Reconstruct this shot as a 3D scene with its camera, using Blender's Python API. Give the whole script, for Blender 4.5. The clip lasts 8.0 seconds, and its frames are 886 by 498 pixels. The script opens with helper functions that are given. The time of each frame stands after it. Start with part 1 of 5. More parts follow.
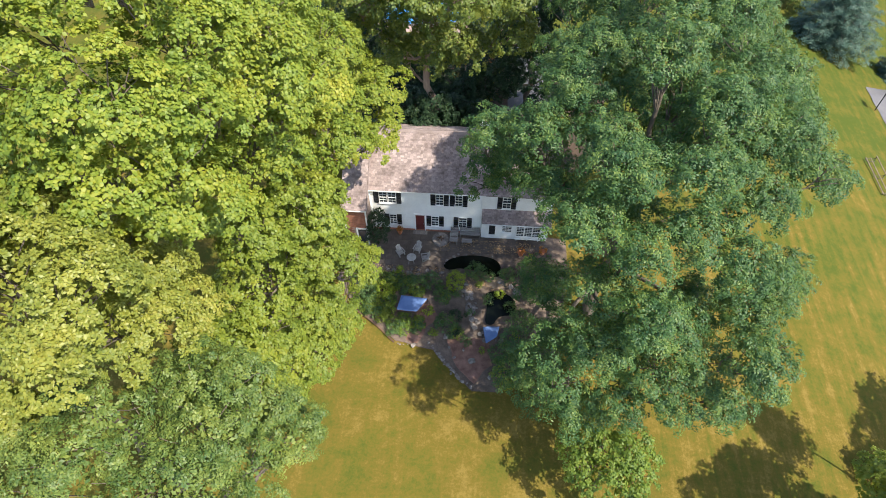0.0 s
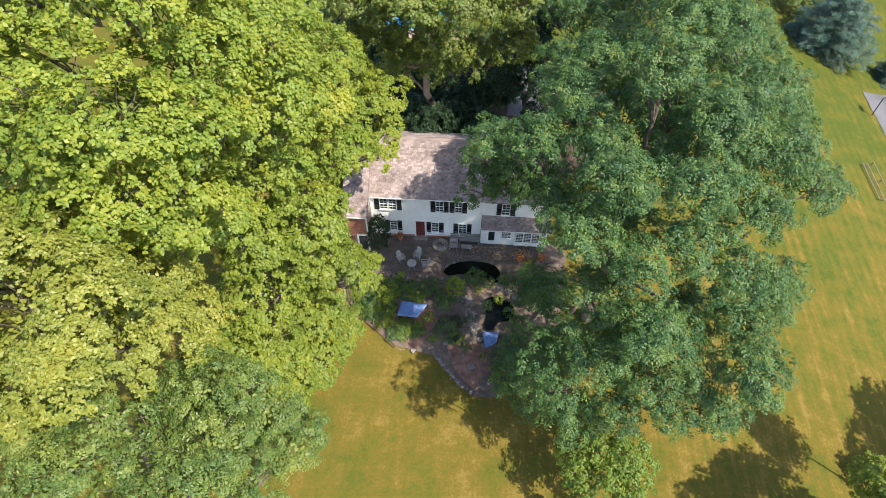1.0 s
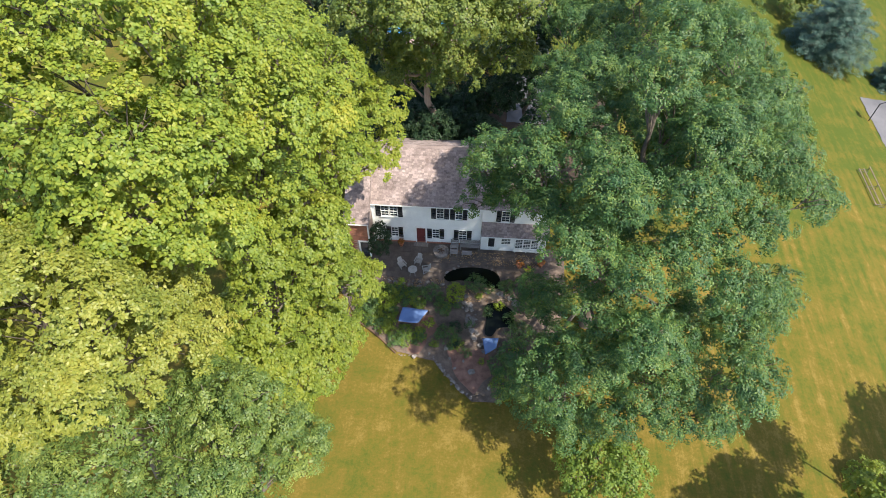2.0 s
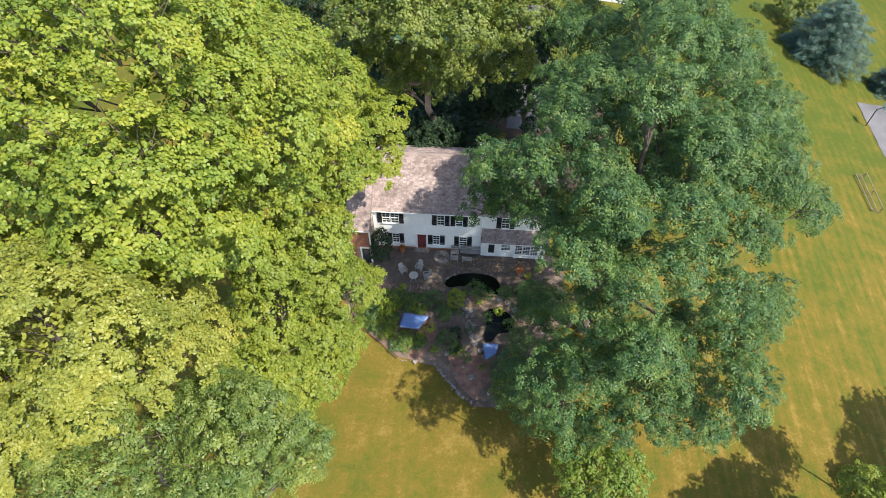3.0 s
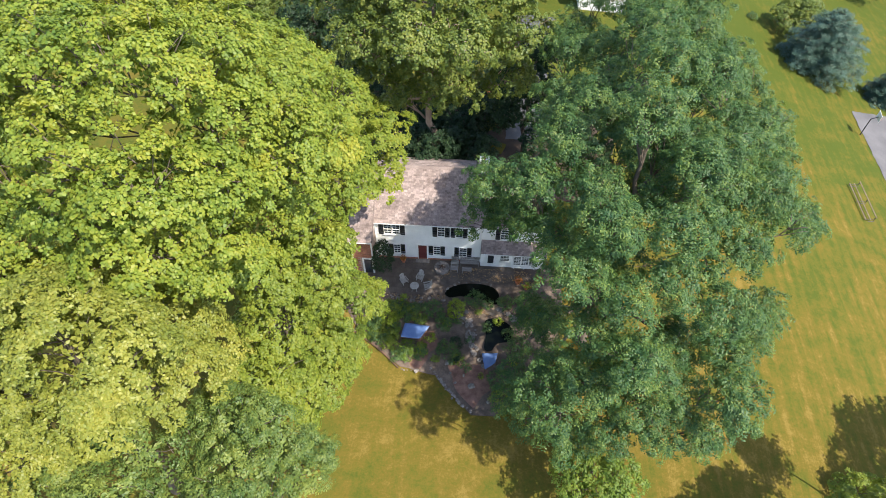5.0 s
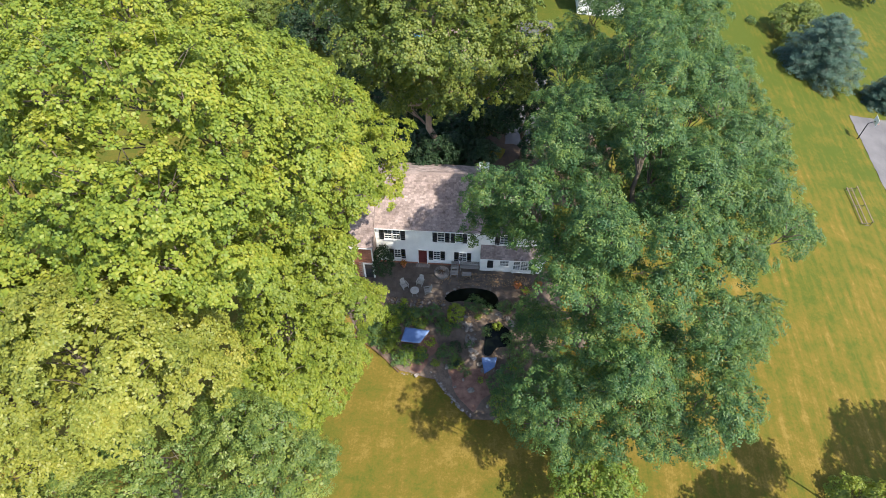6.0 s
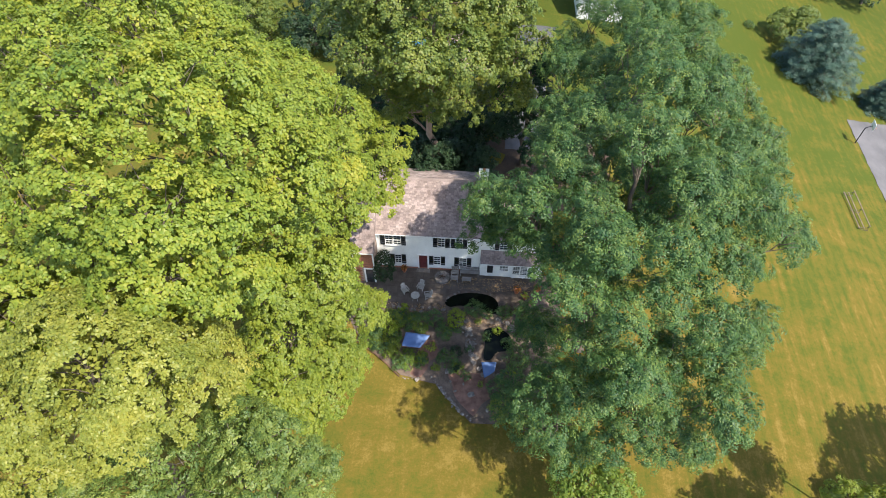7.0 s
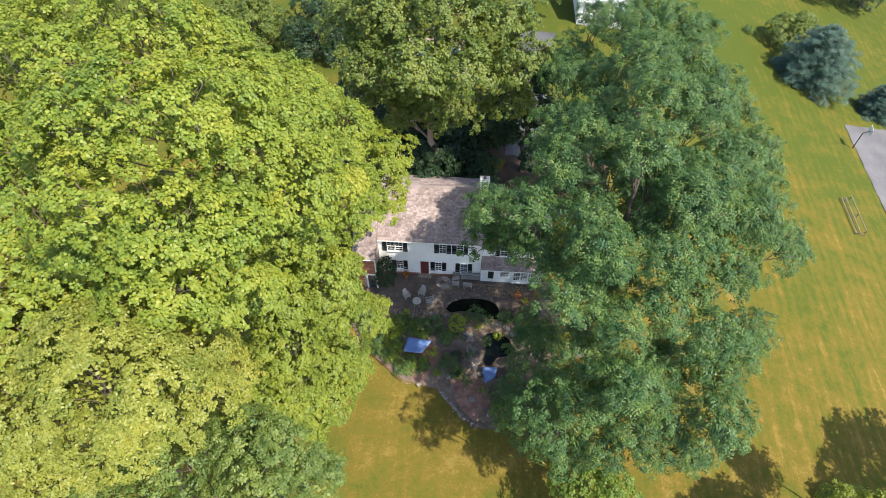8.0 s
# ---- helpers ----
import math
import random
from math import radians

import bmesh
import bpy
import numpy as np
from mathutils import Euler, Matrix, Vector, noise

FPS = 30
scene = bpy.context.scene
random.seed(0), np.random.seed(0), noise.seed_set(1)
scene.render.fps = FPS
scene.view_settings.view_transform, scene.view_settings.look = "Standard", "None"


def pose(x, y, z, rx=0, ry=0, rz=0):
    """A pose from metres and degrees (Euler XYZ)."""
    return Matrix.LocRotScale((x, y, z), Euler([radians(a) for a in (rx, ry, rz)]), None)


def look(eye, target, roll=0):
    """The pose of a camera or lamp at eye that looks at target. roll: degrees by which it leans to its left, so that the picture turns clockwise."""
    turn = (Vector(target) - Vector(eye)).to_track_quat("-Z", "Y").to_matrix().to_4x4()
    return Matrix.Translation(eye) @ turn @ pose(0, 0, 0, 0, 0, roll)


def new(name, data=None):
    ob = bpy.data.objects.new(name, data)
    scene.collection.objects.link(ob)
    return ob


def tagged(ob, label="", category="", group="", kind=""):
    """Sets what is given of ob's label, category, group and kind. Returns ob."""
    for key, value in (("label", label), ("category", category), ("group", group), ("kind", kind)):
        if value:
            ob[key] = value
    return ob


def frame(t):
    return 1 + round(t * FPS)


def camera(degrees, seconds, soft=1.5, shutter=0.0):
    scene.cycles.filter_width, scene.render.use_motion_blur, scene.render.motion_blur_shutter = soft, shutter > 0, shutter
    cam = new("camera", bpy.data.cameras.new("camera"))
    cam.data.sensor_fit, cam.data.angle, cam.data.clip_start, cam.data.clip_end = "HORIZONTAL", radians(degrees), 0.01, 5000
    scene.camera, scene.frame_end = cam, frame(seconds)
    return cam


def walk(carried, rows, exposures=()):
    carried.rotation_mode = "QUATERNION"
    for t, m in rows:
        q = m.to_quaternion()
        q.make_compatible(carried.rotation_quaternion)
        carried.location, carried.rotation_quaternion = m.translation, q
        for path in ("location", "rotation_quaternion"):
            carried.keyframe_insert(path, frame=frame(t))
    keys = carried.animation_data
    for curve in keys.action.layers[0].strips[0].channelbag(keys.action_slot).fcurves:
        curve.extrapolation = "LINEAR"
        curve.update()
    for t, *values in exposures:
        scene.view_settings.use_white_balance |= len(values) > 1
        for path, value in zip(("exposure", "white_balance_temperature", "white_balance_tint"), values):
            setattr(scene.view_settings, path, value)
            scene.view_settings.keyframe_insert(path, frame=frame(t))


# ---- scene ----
cam = camera(72.0, 8.0, soft=0.8)
# a drone rising almost straight up, its gimbal held still
PITCH, HEADING = -51.08, 4.01
ROWS = [
    (0, 5.172, -37.394, 43.793),
    (0.5, 5.184, -37.361, 44.174),
    (1, 5.174, -37.337, 44.592),
    (1.5, 5.152, -37.319, 45.033),
    (3, 5.072, -37.283, 46.369),
    (3.5, 5.053, -37.272, 46.792),
    (4, 5.041, -37.260, 47.197),
    (4.5, 5.036, -37.247, 47.584),
    (6, 5.040, -37.197, 48.679),
    (6.5, 5.033, -37.179, 49.050),
    (7, 5.011, -37.162, 49.442),
    (7.5, 4.965, -37.147, 49.874),
    (8, 4.886, -37.138, 50.364),
]
walk(cam, [(t, pose(x, y, z, 90 + PITCH, 0, HEADING)) for t, x, y, z in ROWS])

# ---- light ----
SUN_EL, SUN_AZ = radians(54), math.atan2(0.86, -0.50)   # azimuth clockwise from +y
world = bpy.data.worlds.new("sky")
scene.world = world
world.use_nodes = True
wn = world.node_tree.nodes
sky = wn.new("ShaderNodeTexSky")
sky.sky_type = "NISHITA"
sky.sun_disc = False
sky.sun_elevation, sky.sun_rotation = SUN_EL, SUN_AZ
world.node_tree.links.new(sky.outputs[0], wn["Background"].inputs[0])
wn["Background"].inputs[1].default_value = 0.15
sun = new("sun", bpy.data.lights.new("sun", "SUN"))
sun.data.energy, sun.data.angle, sun.data.color = 4.0, radians(0.55), (1.0, 0.925, 0.77)
sun_dir = Vector((math.sin(SUN_AZ) * math.cos(SUN_EL), math.cos(SUN_AZ) * math.cos(SUN_EL), math.sin(SUN_EL)))
sun.matrix_world = look(sun_dir * 120, (0, 0, 0))
scene.view_settings.exposure = 1.12


# ---- materials ----
def nodes_of(name):
    m = bpy.data.materials.new(name)
    m.use_nodes = True
    return m, m.node_tree.nodes, m.node_tree.links, m.node_tree.nodes["Principled BSDF"]


def ramp(nodes, stops):
    r = nodes.new("ShaderNodeValToRGB")
    while len(r.color_ramp.elements) < len(stops):
        r.color_ramp.elements.new(0.5)
    for e, (at, c) in zip(r.color_ramp.elements, stops):
        e.position, e.color = at, (*c, 1)
    return r


def noise_node(nodes, links, scale, detail=4, rough=0.6, coords="Object", stretch=None):
    tc = nodes.new("ShaderNodeTexCoord")
    n = nodes.new("ShaderNodeTexNoise")
    n.inputs["Scale"].default_value = scale
    n.inputs["Detail"].default_value = detail
    n.inputs["Roughness"].default_value = rough
    out = tc.outputs[coords]
    if stretch:
        mp = nodes.new("ShaderNodeMapping")
        mp.inputs["Scale"].default_value = stretch
        links.new(out, mp.inputs[0])
        out = mp.outputs[0]
    links.new(out, n.inputs["Vector"])
    return n


def mix(nodes, links, a, b, fac, mode="MIX"):
    m = nodes.new("ShaderNodeMix")
    m.data_type, m.blend_type = "RGBA", mode
    for sock, v in ((m.inputs[0], fac), (m.inputs[6], a), (m.inputs[7], b)):
        if isinstance(v, (int, float)):
            sock.default_value = v
        elif isinstance(v, tuple):
            sock.default_value = (*v, 1)
        else:
            links.new(v, sock)
    return m.outputs[2]


def surface(name, dark, light, scale=3.0, fine=40.0, rough=0.8, bump=0.2, metal=0.0, vary="", amount=0.3, stretch=None, spec=0.5):
    """A two-scale surface: broad mottling, fine grain, and a tint per piece (vary: object or island)."""
    m, n, l, b = nodes_of(name)
    broad = noise_node(n, l, scale, 5, 0.6, stretch=stretch)
    grain = noise_node(n, l, fine, 3, 0.7, stretch=stretch)
    add = n.new("ShaderNodeMath")
    add.operation = "MULTIPLY_ADD"
    l.new(grain.outputs[0], add.inputs[0])
    add.inputs[1].default_value = 0.45
    l.new(broad.outputs[0], add.inputs[2])
    r = ramp(n, ((0.5, dark), (0.95, light)))
    l.new(add.outputs[0], r.inputs[0])
    col = r.outputs[0]
    if vary:
        src = n.new("ShaderNodeObjectInfo").outputs["Random"] if vary == "object" else n.new("ShaderNodeNewGeometry").outputs["Random Per Island"]
        vr = ramp(n, ((0.0, (1 - amount,) * 3), (1.0, (1.0, 1.0, 1.0))))
        l.new(src, vr.inputs[0])
        col = mix(n, l, col, vr.outputs[0], 1.0, "MULTIPLY")
    l.new(col, b.inputs["Base Color"])
    b.inputs["Roughness"].default_value = rough
    b.inputs["Metallic"].default_value = metal
    b.inputs["Specular IOR Level"].default_value = spec
    if bump:
        bp = n.new("ShaderNodeBump")
        bp.inputs["Strength"].default_value = bump
        bp.inputs["Distance"].default_value = 0.02
        l.new(grain.outputs[0], bp.inputs["Height"])
        l.new(bp.outputs[0], b.inputs["Normal"])
    return m


def foliage(name, deep, mid, pale, thin=0.35, rough=0.45, spec=0.3, patch=0.35):
    """Leaves: a tint per leaf, broad patches through the crown, light through the blade."""
    m, n, l, b = nodes_of(name)
    geo = n.new("ShaderNodeNewGeometry")
    r = ramp(n, ((0.0, deep), (0.5, mid), (1.0, pale)))
    broad = noise_node(n, l, patch, 3, 0.6)
    add = n.new("ShaderNodeMath")
    add.operation = "MULTIPLY_ADD"
    l.new(geo.outputs["Random Per Island"], add.inputs[0])
    add.inputs[1].default_value = 0.48
    sub = n.new("ShaderNodeMath")
    sub.operation = "MULTIPLY_ADD"
    l.new(broad.outputs[0], sub.inputs[0])
    sub.inputs[1].default_value = 1.3
    sub.inputs[2].default_value = -0.40
    l.new(sub.outputs[0], add.inputs[2])
    l.new(add.outputs[0], r.inputs[0])
    l.new(r.outputs[0], b.inputs["Base Color"])
    b.inputs["Roughness"].default_value = rough
    b.inputs["Specular IOR Level"].default_value = spec
    tr = n.new("ShaderNodeBsdfTranslucent")
    tint = mix(n, l, r.outputs[0], (1.0, 0.97, 0.55), 1.0, "MULTIPLY")
    bright = mix(n, l, tint, (1.6, 1.6, 1.6), 1.0, "MULTIPLY")
    l.new(bright, tr.inputs[0])
    ms = n.new("ShaderNodeMixShader")
    ms.inputs[0].default_value = thin
    l.new(b.outputs[0], ms.inputs[1])
    l.new(tr.outputs[0], ms.inputs[2])
    l.new(ms.outputs[0], n["Material Output"].inputs[0])
    return m


def lawn_material():
    m, n, l, b = nodes_of("dry_lawn")
    tc = n.new("ShaderNodeTexCoord")
    big = noise_node(n, l, 0.055, 4, 0.6)
    med = noise_node(n, l, 0.45, 5, 0.65)
    fine = noise_node(n, l, 5.0, 4, 0.75)
    tuft = noise_node(n, l, 1.7, 3, 0.7)
    # mowing stripes
    mp = n.new("ShaderNodeMapping")
    mp.inputs["Rotation"].default_value = (0, 0, radians(6))
    l.new(tc.outputs["Object"], mp.inputs[0])
    wav = n.new("ShaderNodeTexWave")
    wav.wave_type, wav.bands_direction = "BANDS", "X"
    wav.inputs["Scale"].default_value = 0.27
    wav.inputs["Distortion"].default_value = 1.8
    wav.inputs["Detail"].default_value = 3
    wav.inputs["Detail Scale"].default_value = 0.5
    l.new(mp.outputs[0], wav.inputs["Vector"])
    streak = noise_node(n, l, 1.0, 4, 0.7, stretch=(2.0, 0.11, 1.0))
    # greener to the far side, drier near the house front
    sep = n.new("ShaderNodeSeparateXYZ")
    l.new(tc.outputs["Object"], sep.inputs[0])
    far = n.new("ShaderNodeMapRange")
    far.inputs["From Min"].default_value, far.inputs["From Max"].default_value = -12, 42
    far.inputs["To Min"].default_value, far.inputs["To Max"].default_value = 0.04, -0.50
    l.new(sep.outputs[1], far.inputs[0])
    def madd(a, k, c):
        x = n.new("ShaderNodeMath")
        x.operation = "MULTIPLY_ADD"
        l.new(a, x.inputs[0])
        x.inputs[1].default_value = k
        if isinstance(c, float):
            x.inputs[2].default_value = c
        else:
            l.new(c, x.inputs[2])
        return x.outputs[0]
    v = madd(big.outputs[0], 1.3, far.outputs[0])
    v = madd(med.outputs[0], 1.6, v)
    v = madd(tuft.outputs[0], 0.7, v)
    v = madd(fine.outputs[0], 1.2, v)
    field = n.new("ShaderNodeMapRange")
    field.inputs["From Min"].default_value, field.inputs["From Max"].default_value = 20, 30
    field.inputs["To Min"].default_value, field.inputs["To Max"].default_value = 0.02, 0.17
    l.new(sep.outputs[0], field.inputs[0])
    stripes = n.new("ShaderNodeMath")
    stripes.operation = "MULTIPLY_ADD"
    l.new(wav.outputs[1], stripes.inputs[0])
    l.new(field.outputs[0], stripes.inputs[1])
    l.new(v, stripes.inputs[2])
    v = stripes.outputs[0]
    # the open field to the right of the garden is less dry
    side = n.new("ShaderNodeMapRange")
    side.inputs["From Min"].default_value, side.inputs["From Max"].default_value = 14, 30
    side.inputs["To Min"].default_value, side.inputs["To Max"].default_value = 0.0, -0.11
    l.new(sep.outputs[0], side.inputs[0])
    v = madd(side.outputs[0], 1.0, v)
    # the mower's streaks show on the open field, hardly in front of the house
    keen = n.new("ShaderNodeMapRange")
    keen.inputs["From Min"].default_value, keen.inputs["From Max"].default_value = 12, 24
    keen.inputs["To Min"].default_value, keen.inputs["To Max"].default_value = 0.40, 1.25
    l.new(sep.outputs[0], keen.inputs[0])
    even = madd(streak.outputs[0], 1.0, -0.5)
    drawn = n.new("ShaderNodeMath")
    drawn.operation = "MULTIPLY_ADD"
    l.new(even, drawn.inputs[0])
    l.new(keen.outputs[0], drawn.inputs[1])
    l.new(v, drawn.inputs[2])
    half = madd(drawn.outputs[0], 1.0, -1.83)
    r = ramp(n, ((0.0, (0.062, 0.082, 0.013)), (0.38, (0.099, 0.095, 0.016)), (0.68, (0.133, 0.100, 0.019)), (1.0, (0.190, 0.136, 0.034))))
    l.new(half, r.inputs[0])
    l.new(r.outputs[0], b.inputs["Base Color"])
    b.inputs["Roughness"].default_value = 0.95
    b.inputs["Specular IOR Level"].default_value = 0.1
    bp = n.new("ShaderNodeBump")
    bp.inputs["Strength"].default_value, bp.inputs["Distance"].default_value = 0.6, 0.08
    l.new(fine.outputs[0], bp.inputs["Height"])
    l.new(bp.outputs[0], b.inputs["Normal"])
    return m


M_LAWN = lawn_material()
M_SOIL = surface("dark_soil", (0.055, 0.042, 0.034), (0.20, 0.145, 0.115), 1.1, 9, 0.95, 0.6)
M_MULCH = surface("red_mulch", (0.12, 0.060, 0.045), (0.30, 0.165, 0.125), 1.6, 14, 0.95, 0.7)
M_GRAVEL = surface("tan_gravel", (0.22, 0.15, 0.10), (0.46, 0.34, 0.24), 1.4, 16, 0.95, 0.6)
# leaf litter taken darker, so its colour carries the trees' shade
M_LITTER = surface("shade_dark_litter", (0.025, 0.019, 0.014), (0.085, 0.052, 0.032), 0.5, 6, 0.95, 0.5)
M_SLAB = surface("patio_stone", (0.078, 0.060, 0.050), (0.175, 0.138, 0.115), 0.7, 12, 0.85, 0.3, vary="object", amount=0.2)
M_MORTAR = surface("patio_joint", (0.072, 0.055, 0.047), (0.155, 0.12, 0.10), 1.5, 20, 0.95)
M_ROCK = surface("field_stone", (0.12, 0.105, 0.10), (0.40, 0.345, 0.31), 1.2, 9, 0.9, 0.5, vary="object", amount=0.4)
M_ASPHALT = surface("driveway_asphalt", (0.085, 0.082, 0.09), (0.15, 0.143, 0.152), 0.25, 18, 0.9, 0.3)
# the driveway asphalt again, its colour lowered to carry shade
M_SHADEROAD = surface("shade_dark_asphalt", (0.05, 0.05, 0.055), (0.11, 0.11, 0.12), 0.25, 18, 0.9, 0.3)
M_WHITE = surface("white_siding_paint", (0.70, 0.70, 0.70), (0.84, 0.84, 0.83), 0.8, 9, 0.55, 0.05)
M_TRIM = surface("white_trim_paint", (0.74, 0.74, 0.73), (0.84, 0.84, 0.83), 2.0, 12, 0.45, 0.05)
M_BRICK = surface("red_brick", (0.30, 0.115, 0.07), (0.46, 0.21, 0.14), 1.6, 16, 0.9, 0.4, vary="object", amount=0.35)
M_JOINT = surface("brick_mortar", (0.28, 0.2, 0.17), (0.42, 0.33, 0.29), 2, 20, 0.95)
M_SHINGLE = surface("weathered_shingle", (0.24, 0.18, 0.172), (0.48, 0.385, 0.37), 0.7, 8, 0.95, 0.4, vary="island", amount=0.45)
M_ROOFDECK = surface("roof_deck", (0.10, 0.075, 0.065), (0.18, 0.14, 0.12), 1, 8, 0.95)
M_BLACK = surface("black_shutter_paint", (0.008, 0.010, 0.014), (0.022, 0.025, 0.032), 3, 20, 0.45, 0.05)
M_RED = surface("red_door_paint", (0.095, 0.020, 0.020), (0.16, 0.034, 0.032), 2, 14, 0.4, 0.05)
M_CHAIR = surface("pale_outdoor_furniture", (0.26, 0.24, 0.225), (0.44, 0.41, 0.385), 3, 20, 0.6, 0.1)
M_GREYWOOD = surface("grey_weathered_wood", (0.17, 0.15, 0.14), (0.36, 0.33, 0.32), 1.5, 12, 0.8, 0.3, stretch=(1, 8, 1))
M_DARKWOOD = surface("brown_wood", (0.07, 0.04, 0.025), (0.18, 0.10, 0.06), 1.5, 12, 0.8, 0.3)
M_TARP = surface("blue_tarpaulin", (0.075, 0.14, 0.32), (0.13, 0.21, 0.42), 1.2, 18, 0.6, 0.12)
M_BARK = surface("grey_brown_bark", (0.06, 0.048, 0.037), (0.19, 0.152, 0.12), 1.3, 9, 0.95, 0.7, stretch=(1, 1, 0.2))
M_PALEBARK = surface("pale_peeling_bark", (0.18, 0.12, 0.09), (0.42, 0.31, 0.25), 0.8, 6, 0.9, 0.5, stretch=(1, 1, 0.3))
M_METAL = surface("grey_steel", (0.30, 0.31, 0.33), (0.45, 0.46, 0.48), 4, 30, 0.4, 0.05, metal=0.7)
M_DARKMETAL = surface("dark_steel", (0.03, 0.03, 0.035), (0.07, 0.07, 0.08), 4, 30, 0.5, 0.05, metal=0.4)
M_NET = surface("white_board", (0.65, 0.66, 0.68), (0.82, 0.82, 0.83), 3, 20, 0.5, 0.05)
M_METALROOF = surface("pale_metal_roof", (0.45, 0.47, 0.50), (0.6, 0.62, 0.65), 0.4, 4, 0.45, 0.05, metal=0.0)
M_POOLWALL = surface("pool_plaster", (0.03, 0.22, 0.52), (0.05, 0.30, 0.62), 0.5, 4, 0.6, 0.05)
M_DECK = surface("pink_concrete", (0.26, 0.18, 0.15), (0.38, 0.28, 0.24), 0.6, 8, 0.9, 0.2)
M_PLANK = surface("tan_weathered_plank", (0.10, 0.075, 0.045), (0.19, 0.145, 0.09), 1.5, 12, 0.85, 0.3)
M_TERRA = surface("orange_pot", (0.42, 0.15, 0.07), (0.6, 0.25, 0.13), 2, 14, 0.8, 0.2)

m, n, l, b = nodes_of("pond_water")
b.inputs["Base Color"].default_value = (0.004, 0.006, 0.004, 1)
b.inputs["Roughness"].default_value = 0.12
b.inputs["Specular IOR Level"].default_value = 0.12
rip = noise_node(n, l, 5.0, 2, 0.5)
bp = n.new("ShaderNodeBump")
bp.inputs["Strength"].default_value, bp.inputs["Distance"].default_value = 0.08, 0.02
l.new(rip.outputs[0], bp.inputs["Height"])
l.new(bp.outputs[0], b.inputs["Normal"])
M_POND = m
m, n, l, b = nodes_of("window_glass")
b.inputs["Base Color"].default_value = (0.035, 0.045, 0.055, 1)
b.inputs["Roughness"].default_value = 0.05
b.inputs["Specular IOR Level"].default_value = 0.8
M_GLASS = m

L_MAPLE = foliage("maple_leaf", (0.096, 0.166, 0.032), (0.206, 0.262, 0.035), (0.335, 0.325, 0.042), 0.34, 0.5, 0.34)
L_LINDEN = foliage("linden_leaf", (0.116, 0.160, 0.032), (0.226, 0.250, 0.042), (0.350, 0.330, 0.064), 0.32, 0.48, 0.42)
L_UNDER = foliage("understorey_leaf", (0.092, 0.150, 0.028), (0.190, 0.242, 0.033), (0.300, 0.310, 0.040), 0.36, 0.5, 0.4)
L_WALNUT = foliage("walnut_leaf", (0.020, 0.066, 0.030), (0.066, 0.138, 0.042), (0.205, 0.265, 0.056), 0.28, 0.5, 0.36, 0.85)
L_SAPLING = foliage("sapling_leaf", (0.062, 0.124, 0.028), (0.140, 0.208, 0.034), (0.245, 0.290, 0.044), 0.34, 0.5, 0.35, 0.9)
L_BACK = foliage("plane_leaf", (0.048, 0.096, 0.028), (0.132, 0.180, 0.034), (0.260, 0.265, 0.048), 0.32, 0.5, 0.42)
L_HEMLOCK = foliage("locust_leaf", (0.036, 0.086, 0.026), (0.112, 0.164, 0.036), (0.24, 0.275, 0.058), 0.22, 0.5, 0.36, 0.6)
L_SPRUCE = foliage("blue_spruce_needle", (0.020, 0.052, 0.040), (0.050, 0.104, 0.078), (0.120, 0.195, 0.148), 0.12, 0.5, 0.4)
L_SHRUB = foliage("shrub_leaf", (0.034, 0.082, 0.038), (0.086, 0.150, 0.048), (0.180, 0.235, 0.058), 0.28, 0.45, 0.35, 1.2)
L_YEW = foliage("dark_evergreen", (0.010, 0.026, 0.012), (0.022, 0.050, 0.018), (0.045, 0.078, 0.024), 0.15, 0.5, 0.35, 1.2)
# shade is put into this leaf colour, for trees behind the house
L_SHADED = foliage("shade_dark_leaf", (0.011, 0.030, 0.017), (0.023, 0.052, 0.024), (0.055, 0.090, 0.033), 0.2, 0.55, 0.25)
L_LIME = foliage("lime_shrub_leaf", (0.125, 0.190, 0.028), (0.260, 0.330, 0.034), (0.400, 0.430, 0.050), 0.32, 0.45, 0.35, 1.2)
L_DRY = foliage("dry_leaf", (0.20, 0.12, 0.07), (0.36, 0.24, 0.14), (0.52, 0.38, 0.25), 0.2, 0.7, 0.2, 1.2)
L_RUST = foliage("rust_leaf", (0.16, 0.055, 0.012), (0.33, 0.13, 0.03), (0.45, 0.24, 0.06), 0.3, 0.5, 0.3, 1.2)


# ---- mesh helpers ----
def link(name, verts, faces, material, parent=None, smooth=False):
    me = bpy.data.meshes.new(name)
    me.from_pydata(verts, [], faces)
    me.materials.append(material)
    if smooth:
        me.polygons.foreach_set("use_smooth", [True] * len(me.polygons))
    me.update()
    ob = new(name, me)
    if parent:
        ob.parent = parent
    return ob


def part(name, bm, material, parent=None, label=""):
    me = bpy.data.meshes.new(name)
    bmesh.ops.recalc_face_normals(bm, faces=bm.faces)
    bm.to_mesh(me)
    bm.free()
    me.materials.append(material)
    ob = new(name, me)
    if parent:
        ob.parent = parent
    return tagged(ob, label)


def thing(name, at, label, category, group="", turn=0.0):
    ob = new(name)
    ob.empty_display_size = 0.3
    ob.matrix_world = pose(*at, 0, 0, turn)
    return tagged(ob, label, category, group)


def add_box(bm, x0, x1, y0, y1, z0, z1, bevel=0.0, m=None):
    r = bmesh.ops.create_cube(bm, size=1.0)
    mat = Matrix.Translation(((x0 + x1) / 2, (y0 + y1) / 2, (z0 + z1) / 2)) @ Matrix.Diagonal((x1 - x0, y1 - y0, z1 - z0, 1))
    bmesh.ops.transform(bm, matrix=(m @ mat) if m else mat, verts=r["verts"])
    if bevel:
        es = {e for v in r["verts"] for e in v.link_edges}
        bmesh.ops.bevel(bm, geom=list(es), offset=bevel, segments=1, affect="EDGES")
    return bm


